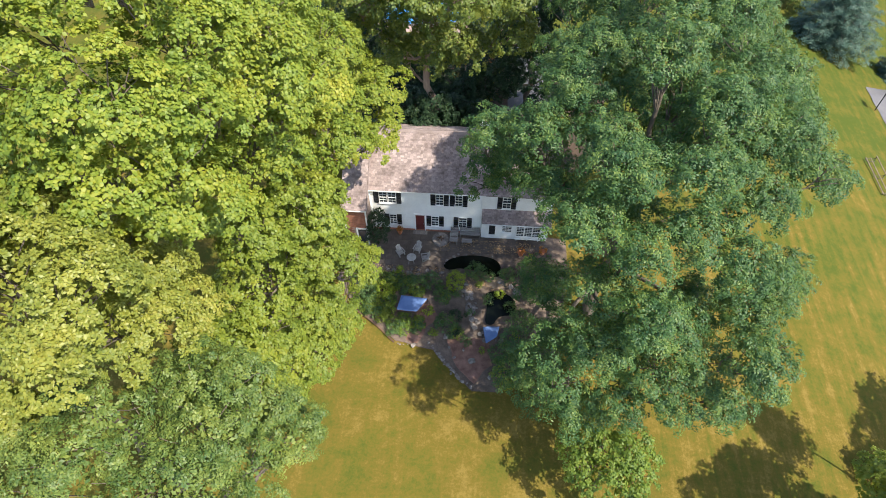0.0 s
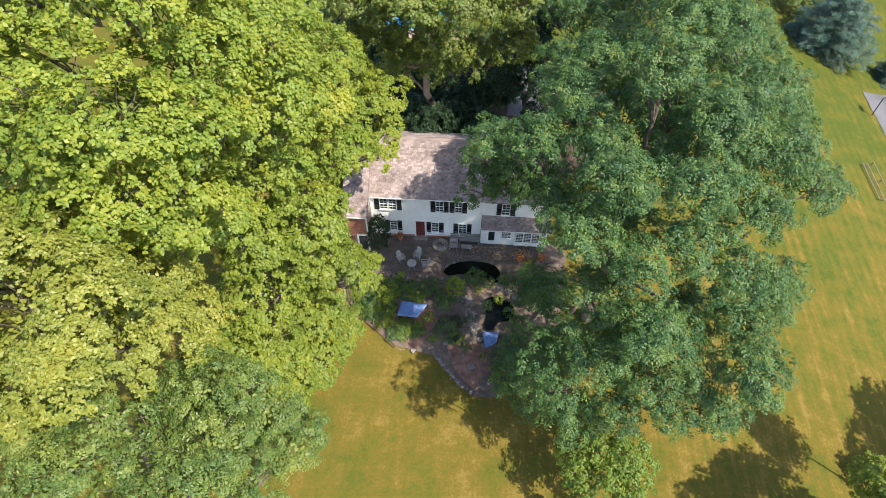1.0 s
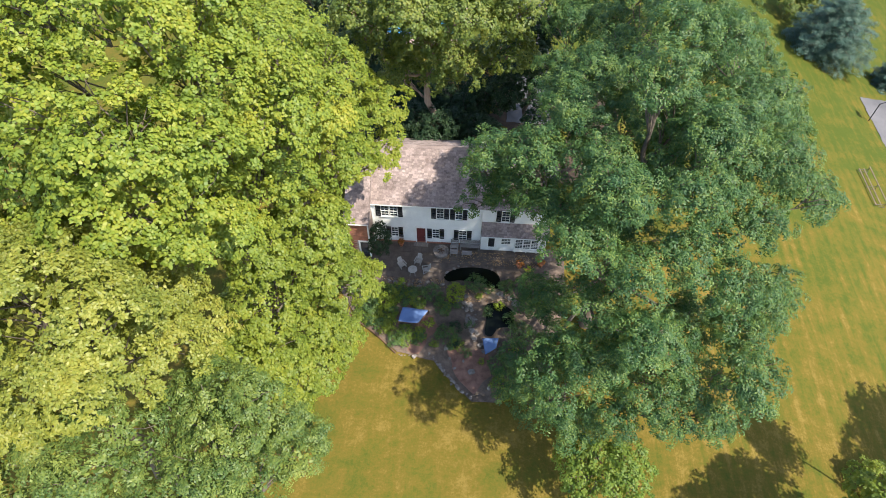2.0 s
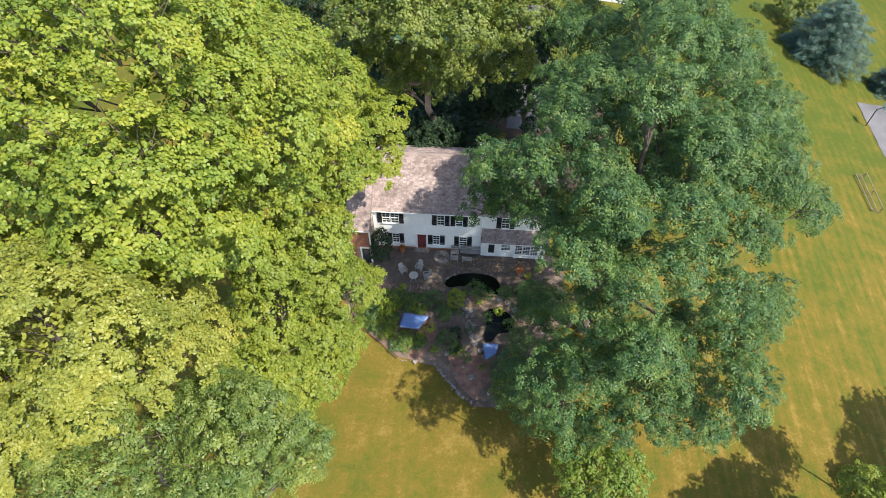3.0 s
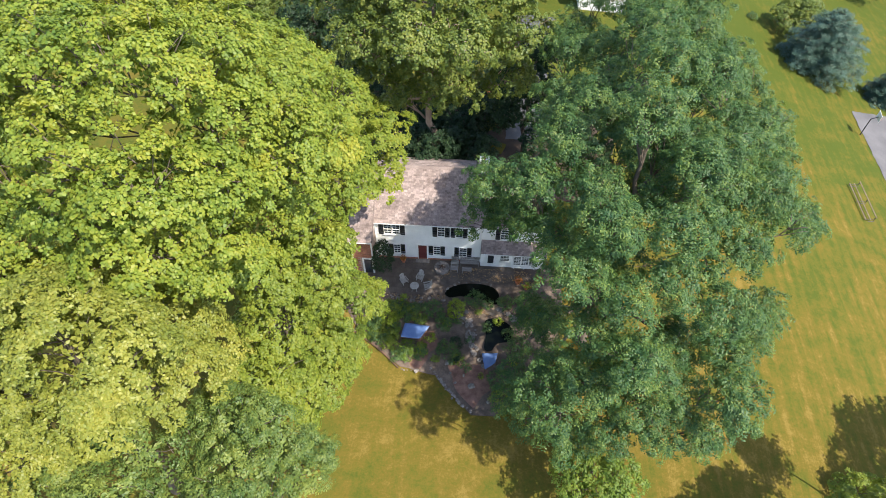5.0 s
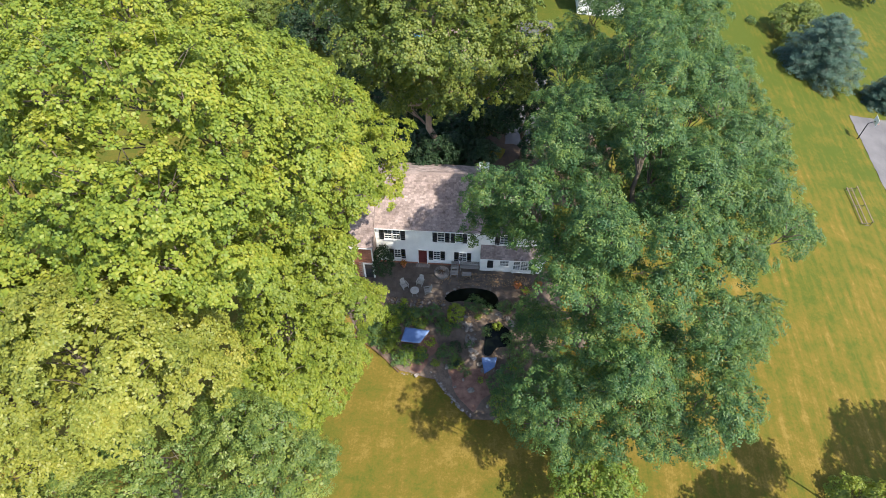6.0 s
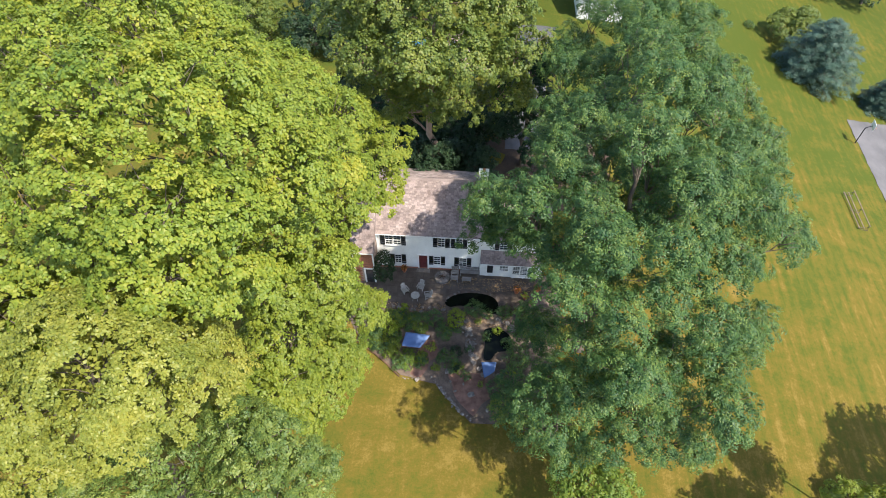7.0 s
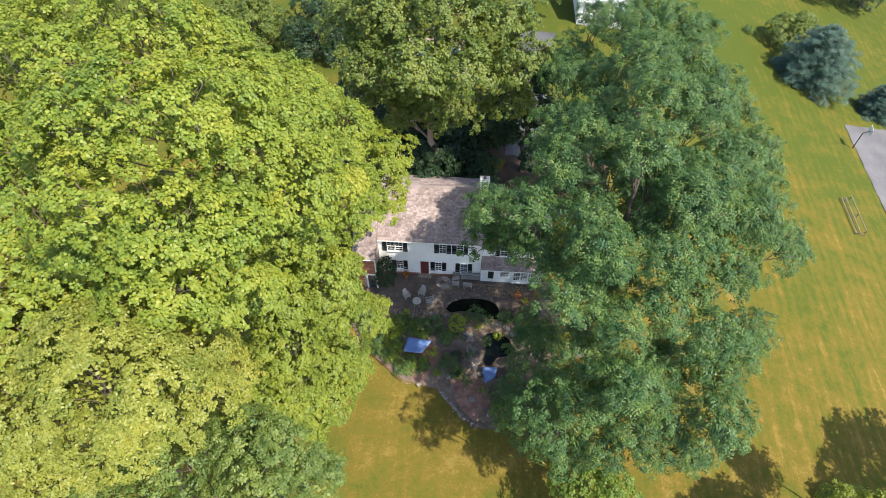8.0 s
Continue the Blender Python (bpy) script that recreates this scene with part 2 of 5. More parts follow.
def box(x0, x1, y0, y1, z0, z1, bevel=0.0):
    return add_box(bmesh.new(), x0, x1, y0, y1, z0, z1, bevel)


def add_tube(bm, a, b, r0, r1=None, sides=8):
    a, b = Vector(a), Vector(b)
    d = b - a
    r = bmesh.ops.create_cone(bm, cap_ends=True, segments=sides, radius1=r0, radius2=r0 if r1 is None else r1, depth=d.length)
    bmesh.ops.transform(bm, matrix=Matrix.Translation((a + b) / 2) @ d.to_track_quat("Z", "Y").to_matrix().to_4x4(), verts=r["verts"])
    return bm


def prism(points, z0, z1):
    """An upright prism over an outline of (x, y)."""
    bm = bmesh.new()
    lo = [bm.verts.new((x, y, z0)) for x, y in points]
    hi = [bm.verts.new((x, y, z1)) for x, y in points]
    bm.faces.new(hi)
    bm.faces.new(lo[::-1])
    for i in range(len(points)):
        j = (i + 1) % len(points)
        bm.faces.new((lo[i], lo[j], hi[j], hi[i]))
    return bm


def profile_x(points, x0, x1):
    """A solid with an outline of (y, z), drawn out along x."""
    bm = bmesh.new()
    a = [bm.verts.new((x0, y, z)) for y, z in points]
    c = [bm.verts.new((x1, y, z)) for y, z in points]
    bm.faces.new(a)
    bm.faces.new(c[::-1])
    for i in range(len(points)):
        j = (i + 1) % len(points)
        bm.faces.new((a[j], a[i], c[i], c[j]))
    return bm


def step(a, b, x):
    t = np.clip((np.asarray(x, float) - a) / (b - a), 0, 1)
    return t * t * (3 - 2 * t)


def ground_z(x, y):
    front = step(-7, -14, y)
    return -0.6 * front - 0.6 * step(12, 22, x) * (1 - front) - 15 * step(18, 95, x)


def gz(x, y):
    return float(ground_z(x, y))


# ---- ground ----
def axis(lo, hi, fine):
    inner = np.arange(lo, hi + 0.01, fine)
    far = np.array([8, 20, 45, 90, 180, 350, 600.0])
    return np.concatenate([lo - far[::-1], inner, hi + far])


gx, gy = axis(-40, 100, 1.0), axis(-45, 100, 1.0)
X, Y = np.meshgrid(gx, gy)
rough = 0.05 * np.sin(X * 0.9 + 1.3 * np.sin(Y * 0.5)) * np.sin(Y * 0.8 + 0.7)
flat = (np.abs(X - 3) < 14) & (np.abs(Y) < 13)
Z = ground_z(X, Y) + np.where(flat, -0.03, rough)
# the bed by the house is dug in a little below the lawn
BED = [(-4.4, -9.2), (-2.4, -10.4), (-0.6, -11.8), (1.0, -12.2), (2.6, -12.4), (4.2, -14.2), (5.9, -15.8), (8.0, -15.8), (12.5, -13.0), (14.0, -4.6), (14.0, -0.2), (-6.6, -0.2), (-6.4, -6.0)]
inside = np.zeros(X.shape, bool)
for (ax, ay), (bx, by) in zip(BED, BED[1:] + BED[:1]):
    crosses = (ay > Y) != (by > Y)
    with np.errstate(divide="ignore", invalid="ignore"):
        inside ^= crosses & (X < (bx - ax) * (Y - ay) / (by - ay + 1e-12) + ax)
Z = Z - 0.14 * inside
nx, ny = len(gx), len(gy)
idx = np.arange(nx * ny).reshape(ny, nx)
quads = np.stack([idx[:-1, :-1], idx[:-1, 1:], idx[1:, 1:], idx[1:, :-1]], -1).reshape(-1, 4)
ground = link("ground", np.stack([X, Y, Z], -1).reshape(-1, 3).tolist(), quads.tolist(), M_LAWN, smooth=True)
tagged(ground, "dry mown lawn with tan and green streaks", "lawn", kind="structure")


def patch(name, outline, material, label, category, lift=0.03, cell=0.8, ragged=0.1):
    """A sheet on the ground inside an outline of (x, y), following the slope, with a worn edge."""
    pts = []
    k = len(outline)
    for i in range(k):
        a, b = Vector(outline[i]), Vector(outline[(i + 1) % k])
        steps = max(1, int((b - a).length / cell))
        side = Vector((a.y - b.y, b.x - a.x)).normalized()
        for s in range(steps):
            p = a.lerp(b, s / steps) + side * random.uniform(-ragged, ragged)
            pts.append((p.x, p.y))
    bm = bmesh.new()
    f = bm.faces.new([bm.verts.new((x, y, 0)) for x, y in pts])
    bmesh.ops.triangulate(bm, faces=[f])
    for _ in range(3):
        long = [e for e in bm.edges if e.calc_length() > 1.6]
        if long:
            bmesh.ops.subdivide_edges(bm, edges=long, cuts=1)
            bmesh.ops.triangulate(bm, faces=bm.faces)
    for v in bm.verts:
        v.co.z = gz(v.co.x, v.co.y) + lift
    for f in bm.faces:
        if f.normal.z < 0:
            f.normal_flip()
    me = bpy.data.meshes.new(name)
    bm.normal_update()
    bm.to_mesh(me)
    bm.free()
    me.materials.append(material)
    return tagged(new(name, me), label, category, kind="structure")


# ---- trees ----
RNG = np.random.default_rng(7)
# outlines of single blades in their own plane: u, v and the fold w, and their faces
BLADES = {
    "oval": (np.array([(-0.5, 0, 0), (0, -0.3, -0.07), (0.5, 0, -0.04), (0, 0.3, -0.07)]), np.array([(0, 1, 2), (0, 2, 3)])),
    "round": (np.array([(-0.5, 0, 0), (-0.1, -0.42, -0.08), (0.5, -0.05, -0.05), (-0.1, 0.42, -0.08)]), np.array([(0, 1, 2), (0, 2, 3)])),
}


def feather(pairs, length=0.42, blade=0.2, width=0.055):
    """A feathered leaf: leaflets set in pairs along a stalk."""
    vs, fs = [], []
    for i in range(pairs):
        for s in (-1, 1):
            x = -0.5 + (i + 0.5) / pairs
            size = blade * (1.0 - 0.5 * abs(x))
            dx, dy = 0.35 * size, s * 0.94 * size
            base = len(vs)
            droop = -0.10 * (x + 0.5) ** 2
            vs += [(x, 0, droop), (x + dx * 0.5 - width, dy * 0.5, droop - 0.02), (x + dx, dy, droop - 0.06), (x + dx * 0.5 + width, dy * 0.5, droop - 0.02)]
            fs += [(base, base + 1, base + 2), (base, base + 2, base + 3)]
    v = np.array(vs, float) * (length / 0.42)
    return v, np.array(fs)


BLADES["feather"] = feather(2, 0.42, 0.42, 0.105)


def unit(v):
    return v / np.maximum(np.linalg.norm(v, axis=-1, keepdims=True), 1e-9)


def leaf_mesh(name, at, facing, size, blade, material, parent, along=None):
    """One mesh of many blades at the places given, facing as given."""
    t, tf = BLADES[blade]
    n = unit(facing)
    k = len(at)
    ref = RNG.normal(size=(k, 3)) if along is None else along
    ux = unit(ref - n * np.sum(ref * n, 1, keepdims=True))
    uy = np.cross(n, ux)
    v = at[:, None, :] + size[:, None, None] * (t[None, :, 0:1] * ux[:, None] + t[None, :, 1:2] * uy[:, None] + t[None, :, 2:3] * n[:, None])
    f = (np.arange(k) * len(t))[:, None, None] + tf[None]
    v, f = v.reshape(-1, 3), f.reshape(-1, 3)
    me = bpy.data.meshes.new(name)
    me.vertices.add(len(v))
    me.vertices.foreach_set("co", v.astype(np.float32).ravel())
    me.loops.add(f.size)
    me.loops.foreach_set("vertex_index", f.astype(np.int32).ravel())
    me.polygons.add(len(f))
    me.polygons.foreach_set("loop_start", np.arange(0, f.size, 3, dtype=np.int32))
    me.polygons.foreach_set("loop_total", np.full(len(f), 3, dtype=np.int32))
    me.materials.append(material)
    me.update(calc_edges=True)
    me.validate()
    ob = new(name, me)
    ob.parent = parent
    return ob


def sphere_dirs(k):
    return unit(RNG.normal(size=(k, 3)))


def clumps_on(lobes, per_m2, low=-0.35, inside=0.82, rough=0.2):
    """Places of twig ends over the lobes (x, y, z, r, flat) of a crown, and the way each one faces."""
    L = np.array(lobes, float)
    at, out = [], []
    for i, (x, y, z, r, flat) in enumerate(L):
        k = int(per_m2 * 4 * math.pi * r * r * (0.35 + 0.65 * flat))
        d = sphere_dirs(k)
        d = d[d[:, 2] > low]
        bumpy = 1.06 - rough + rough * RNG.random(len(d)) + 0.10 * np.sin(d[:, 0] * 5 + i) * np.sin(d[:, 1] * 6 + 2 * i) + 0.06 * np.sin(d[:, 2] * 9 + i)
        p = np.array((x, y, z)) + d * r * bumpy[:, None] * np.array((1, 1, flat))
        keep = np.ones(len(p), bool)
        for j, (a, b, c, q, fl) in enumerate(L):
            if j != i:
                e = (p - np.array((a, b, c))) / (q * np.array((1, 1, fl)))
                keep &= np.linalg.norm(e, axis=1) > inside
        at.append(p[keep])
        out.append(d[keep])
    return np.concatenate(at), np.concatenate(out)


def crown(parent, lobes, material, blade="oval", leaf=0.3, per_m2=1.5, in_clump=42, spread=0.62, flat=0.55, low=-0.35, lift=0.42, jitter=0.42, fill=0.2, rough=0.2):
    """The leaves of a small plant, in clumps over its lobes."""
    at, out = clumps_on(lobes, per_m2, low, rough=rough)
    k = len(at)
    sizes = spread * RNG.uniform(0.65, 1.35, k)
    counts = np.maximum(6, (in_clump * (sizes / spread) ** 2 * RNG.uniform(0.75, 1.2, k)).astype(int))
    which = np.repeat(np.arange(k), counts)
    d = sphere_dirs(len(which))
    d[:, 2] = np.abs(d[:, 2]) * 1.0 - 0.25
    rr = RNG.random(len(which)) ** 0.45
    p = at[which] + d * rr[:, None] * sizes[which][:, None] * np.array((1, 1, flat))
    face = d * np.array((1.15, 1.15, 0.8)) + 0.45 * out[which] + np.array((0, 0, lift)) + jitter * RNG.normal(size=p.shape)
    s = leaf * RNG.uniform(0.7, 1.3, len(p))
    along = d + 0.5 * RNG.normal(size=d.shape)
    # a loose layer of leaves within the crown
    if fill:
        L = np.array(lobes, float)
        q = int(fill * len(p) * 0.35)
        pick = RNG.integers(0, len(L), q)
        e = sphere_dirs(q)
        pos = L[pick, :3] + e * (L[pick, 3] * RNG.uniform(0.45, 0.8, q))[:, None] * np.stack([np.ones(q), np.ones(q), L[pick, 4]], 1)
        p = np.concatenate([p, pos])
        face = np.concatenate([face, e + np.array((0, 0, lift)) + jitter * RNG.normal(size=e.shape)])
        s = np.concatenate([s, leaf * 1.35 * RNG.uniform(0.8, 1.3, q)])
        along = np.concatenate([along, RNG.normal(size=(q, 3))])
    low_ok = p[:, 2] > ground_z(p[:, 0], p[:, 1]) + 0.15
    base = np.array(parent.matrix_world.translation)
    return leaf_mesh("crown", p[low_ok] - base, face[low_ok], s[low_ok], blade, material, parent, along[low_ok])


def limb(verts, faces, pts, r0, r1, sides=7):
    """Adds a tapered, bending limb through the points to the lists."""
    pts = [Vector(p) for p in pts]
    base = len(verts)
    for i, p in enumerate(pts):
        d = (pts[min(i + 1, len(pts) - 1)] - pts[max(i - 1, 0)]).normalized()
        s = d.orthogonal().normalized()
        c = d.cross(s)
        r = r0 + (r1 - r0) * i / (len(pts) - 1)
        for k in range(sides):
            a = 2 * math.pi * k / sides
            verts.append(tuple(p + (s * math.cos(a) + c * math.sin(a)) * r * random.uniform(0.92, 1.08)))
    for i in range(len(pts) - 1):
        for k in range(sides):
            q = (k + 1) % sides
            faces.append((base + i * sides + k, base + i * sides + q, base + (i + 1) * sides + q, base + (i + 1) * sides + k))
    faces.append(tuple(base + (len(pts) - 1) * sides + k for k in range(sides)))


def bend(a, b, steps, sag):
    a, b = Vector(a), Vector(b)
    out = []
    for i in range(steps + 1):
        t = i / steps
        p = a.lerp(b, t)
        p.z += sag * math.sin(math.pi * t)
        if 0 < i < steps:
            p += Vector((random.uniform(-1, 1), random.uniform(-1, 1), random.uniform(-0.5, 0.5))) * (b - a).length * 0.035
        out.append(p)
    return out


def bough_pads(lobes, pad, low, gap, spacing, depth=1.0, near=0.84):
    """Places of leafy boughs over the lobes (x, y, z, r, flat), the way each looks out, its reach and its lobe."""
    L = np.array(lobes, float)
    at, out, of = [], [], []
    for i, (x, y, z, r, flat) in enumerate(L):
        k = max(6, int(4 * math.pi * r * r * (0.4 + 0.6 * flat) / (spacing * pad) ** 2))
        j = np.arange(k) + 0.5
        zz = 1 - 2 * j / k
        turn = j * 2.39996 + RNG.uniform(0, 6.28) + RNG.normal(0, 0.25, k)
        ring = np.sqrt(np.maximum(0, 1 - zz * zz))
        d = unit(np.stack([ring * np.cos(turn), ring * np.sin(turn), zz], 1) + RNG.normal(0, 0.12, (k, 3)))
        d = d[d[:, 2] > low]
        p = np.array((x, y, z)) + d * (r * depth * RNG.uniform(near, 1.10, len(d)))[:, None] * np.array((1, 1, flat))
        keep = RNG.random(len(d)) > gap
        for m, (a, b, c, q, fl) in enumerate(L):
            if m != i:
                e = (p - np.array((a, b, c))) / (q * depth * np.array((1, 1, fl)))
                keep &= np.linalg.norm(e, axis=1) > 0.86
        at.append(p[keep])
        out.append(d[keep])
        of.append(np.full(keep.sum(), i))
    at, out, of = np.concatenate(at), np.concatenate(out), np.concatenate(of)
    return at, out, pad * RNG.uniform(0.65, 1.3, len(at)), of


def leafy_boughs(at, out, reach, leaf, blade, tufts, per_tuft, tuft, thick, rosette, upward, jitter):
    """Leaves in tufts on ragged, slightly domed pads: their places, facing, size and the way they point."""
    k = len(at)
    n = unit(out * 0.75 + np.array((0, 0, upward)) + RNG.normal(0, 0.12, (k, 3)))
    ux = unit(np.cross(n, RNG.normal(size=(k, 3))))
    uy = np.cross(n, ux)
    count = np.maximum(3, (tufts * (reach / reach.mean()) ** 2).astype(int))
    of = np.repeat(np.arange(k), count)
    rho = np.sqrt(RNG.random(len(of))) * RNG.uniform(0.75, 1.1, len(of))
    ang = RNG.uniform(0, 6.28318, len(of))
    lift = thick * reach[of] * (0.6 - rho * rho) + RNG.normal(0, 0.08, len(of)) * reach[of]
    c = at[of] + ux[of] * (rho * reach[of] * np.cos(ang))[:, None] + uy[of] * (rho * reach[of] * np.sin(ang))[:, None] + n[of] * lift[:, None]
    away = ux[of] * np.cos(ang)[:, None] + uy[of] * np.sin(ang)[:, None]
    m = np.maximum(3, (per_tuft * RNG.uniform(0.6, 1.4, len(of))).astype(int))
    w = np.repeat(np.arange(len(of)), m)
    d = unit(RNG.normal(size=(len(w), 3)))
    spread = tuft * RNG.random(len(w)) ** 0.5
    nn = n[of][w]
    flat_d = unit(d - nn * np.sum(d * nn, 1, keepdims=True) * 0.55)
    p = c[w] + flat_d * spread[:, None]
    face = nn + 0.45 * flat_d * (spread / tuft)[:, None] + 0.25 * away[w] * rho[w][:, None] + jitter * RNG.normal(size=p.shape)
    size = leaf * RNG.uniform(0.7, 1.3, len(w))
    along = flat_d + (0.15 if rosette else 0.6) * RNG.normal(size=p.shape)
    if rosette:
        face = face + 0.3 * flat_d
    return p, face, size, along


def skeleton_of(parent, foot, top, lobes, material, radius, pads, share):
    """Trunk, a limb to every lobe and thin branches out to its boughs."""
    random.seed(len(lobes) * 31 + int(abs(foot[0]) * 10))
    base = Vector(foot)
    verts, faces = [], []
    axis_pts = bend(base, top, 7, 0)
    limb(verts, faces, [base - Vector((0, 0, 0.3))] + axis_pts, radius * 1.25, radius * 0.25, 10)
    # limbs fork from the nearest limb that lies further in
    joints = [(p, radius * 0.5) for p in axis_pts[2:]]
    ends = {}
    for i in sorted(range(len(lobes)), key=lambda k: (Vector(lobes[k][:2]) - base.xy).length):
        c = Vector(lobes[i][:3]) - Vector((0, 0, 0.3 * lobes[i][3]))
        start, thick = min(joints, key=lambda j: (j[0] - c).length + 1.2 * max(0.0, j[0].z - c.z + 1.0))
        pts = bend(start, c, 5, -0.06 * (c - start).length)
        ends[i] = pts
        thick = min(thick * 0.8, 0.05 + 0.022 * (c - start).length)
        limb(verts, faces, pts, thick, thick * 0.5, 6)
        joints += [(p, thick * (1 - 0.09 * k)) for k, p in enumerate(pts) if k > 1]
    at, out, reach, of = pads
    for i in range(len(at)):
        if random.random() < share:
            end = Vector(at[i]) - Vector(out[i]) * 0.12
            limb(verts, faces, bend(ends[of[i]][random.randint(2, 5)], end, 4, 0.2), radius * 0.05 + 0.018, 0.014, 5)
    verts = [tuple(Vector(v) - base) for v in verts]
    return link("trunk", verts, faces, material, parent, smooth=True)


def tree(foot_xy, height, lobes, leaf_mat, bark, label, category="tree", radius=0.5, group="", blade="round", leaf=0.16, pad=0.85, spacing=1.45,
         low=-0.3, gap=0.12, tufts=9, per_tuft=30, tuft=0.26, thick=0.35, rosette=False, upward=0.8, jitter=0.34, inner=5.0, share=0.4, flat=0.88, under=0.0, near=0.84):
    """A broadleaf tree whose crown is made of lobes, boughs on the lobes, tufts on the boughs and leaves on the tufts."""
    lobes = [q if len(q) == 5 else (*q, flat) for q in lobes]
    foot = (*foot_xy, gz(*foot_xy))
    ob = thing("tree", foot, label, category, group)
    bpy.context.view_layer.update()
    top = (sum(q[0] for q in lobes) / len(lobes) * 0.5 + foot[0] * 0.5, sum(q[1] for q in lobes) / len(lobes) * 0.5 + foot[1] * 0.5, foot[2] + height * 0.8)
    pads = bough_pads(lobes, pad, low, gap, spacing, near=near)
    skeleton_of(ob, foot, top, lobes, bark, radius, pads, share)
    base = np.array(foot)
    p, face, size, along = leafy_boughs(pads[0], pads[1], pads[2], leaf, blade, tufts, per_tuft, tuft, thick, rosette, upward, jitter)
    if under:
        # a second layer of boughs in the shade of the first
        deep = bough_pads([q for q in lobes if q[3] > 1.85], pad * 1.15, -0.1, 0.15, spacing / under, 0.7)
        more = leafy_boughs(deep[0], deep[1], deep[2], leaf, blade, tufts, per_tuft, tuft * 1.2, thick, rosette, upward, jitter)
        p, face, size, along = (np.concatenate(pair) for pair in zip((p, face, size, along), more))
    ok = p[:, 2] > ground_z(p[:, 0], p[:, 1]) + 0.1
    leaf_mesh("crown", p[ok] - base, face[ok], size[ok], blade, leaf_mat, ob, along[ok])
    if inner:
        # the sparser shaded boughs deep in the crown
        L = np.array([q for q in lobes if q[3] > 1.85 or not under], float)
        pick = np.repeat(np.arange(len(L)), (inner * 4 * math.pi * L[:, 3] ** 2).astype(int))
        e = sphere_dirs(len(pick))
        pos = L[pick, :3] + e * (L[pick, 3] * RNG.uniform(0.25, 0.68, len(pick)))[:, None] * np.stack([np.ones(len(pick)), np.ones(len(pick)), L[pick, 4]], 1)
        ok = pos[:, 2] > ground_z(pos[:, 0], pos[:, 1]) + 0.2
        leaf_mesh("inner_foliage", pos[ok] - base, (e + np.array((0, 0, 0.6)) + 0.4 * RNG.normal(size=e.shape))[ok], np.full(ok.sum(), 0.27), "oval", leaf_mat, ob)
    return ob


def dome(cx, cy, cz, rx, ry, rz, k, r, flat=0.8, seed=1, low=-0.2):
    """Lobes spread evenly over an uneven dome, for a crown with no lobes of its own."""
    rnd = random.Random(seed)
    out = []
    for i in range(k):
        z = 1 - (1 - low) * (i + 0.5) / k
        a = i * 2.39996 + rnd.uniform(-0.3, 0.3)
        s = math.sqrt(max(0, 1 - z * z))
        w = rnd.uniform(0.82, 1.08)
        out.append((cx + rx * s * math.cos(a) * w, cy + ry * s * math.sin(a) * w, cz + rz * z * w, r * rnd.uniform(0.75, 1.25), flat))
    return out


def conifer(foot_xy, height, reach, material, bark, label, tiers=16, per_tier=9, droop=0.35, name="tree", needle=0.34, start=0.06, thick=1.0, dense=1.0, girth=0.022):
    """A conifer: a straight trunk and tiers of boughs, each a fan of needled sprays."""
    foot = (*foot_xy, gz(*foot_xy))
    ob = thing(name, foot, label, "conifer tree")
    rnd = random.Random(int(height * 100))
    verts, faces = [], []
    limb(verts, faces, [(0, 0, -0.2), (0, 0, height * 0.5), (0, 0, height)], height * girth, 0.03, 8)
    at, face, along, size = [], [], [], []
    for i in range(tiers):
        t = i / (tiers - 1)
        z = height * (start + (0.97 - start) * t)
        length = reach * (1 - t ** 2.0) ** 0.75 * rnd.uniform(0.9, 1.08) + 0.25
        for k in range(max(5, int(per_tier * (1 - 0.4 * t)))):
            a = 2 * math.pi * (k + rnd.random() * 0.7) / max(5, int(per_tier * (1 - 0.4 * t))) + i
            ln = length * rnd.uniform(0.72, 1.15)
            d = np.array((math.cos(a), math.sin(a), 0))
            side = np.array((-d[1], d[0], 0))
            tip_z = z - droop * ln * rnd.uniform(0.6, 1.2) + 0.2 * ln * t
            limb(verts, faces, [(0, 0, z), tuple(d * ln * 0.5 + np.array((0, 0, z - droop * ln * 0.35))), tuple(d * ln * 0.92 + np.array((0, 0, tip_z)))], 0.06 * thick, 0.015, 4)
            m = int(ln * 34 * dense)
            s = RNG.random(m) ** 0.7
            wide = 0.30 * ln * np.sin(np.pi * np.clip(s * 0.85 + 0.12, 0, 1)) + 0.12
            off = RNG.uniform(-1, 1, m)
            p = d[None] * (s * ln)[:, None] + side[None] * (off * wide)[:, None]
            p[:, 2] += z + (tip_z - z) * s ** 1.3 - 0.12 * np.abs(off) * ln * 0.5 + RNG.normal(0, 0.07, m)
            at.append(p)
            along.append(d[None] * 0.75 + side[None] * off[:, None] * 0.9 + RNG.normal(0, 0.2, (m, 3)))
            face.append(np.array((0, 0, 1.0)) + d * 0.25 + RNG.normal(0, 0.38, (m, 3)))
            size.append(needle * RNG.uniform(0.7, 1.35, m))
    link("trunk", verts, faces, bark, ob, smooth=True)
    leaf_mesh("foliage", np.concatenate(at), np.concatenate(face), np.concatenate(size), "feather", material, ob, np.concatenate(along))
    return ob


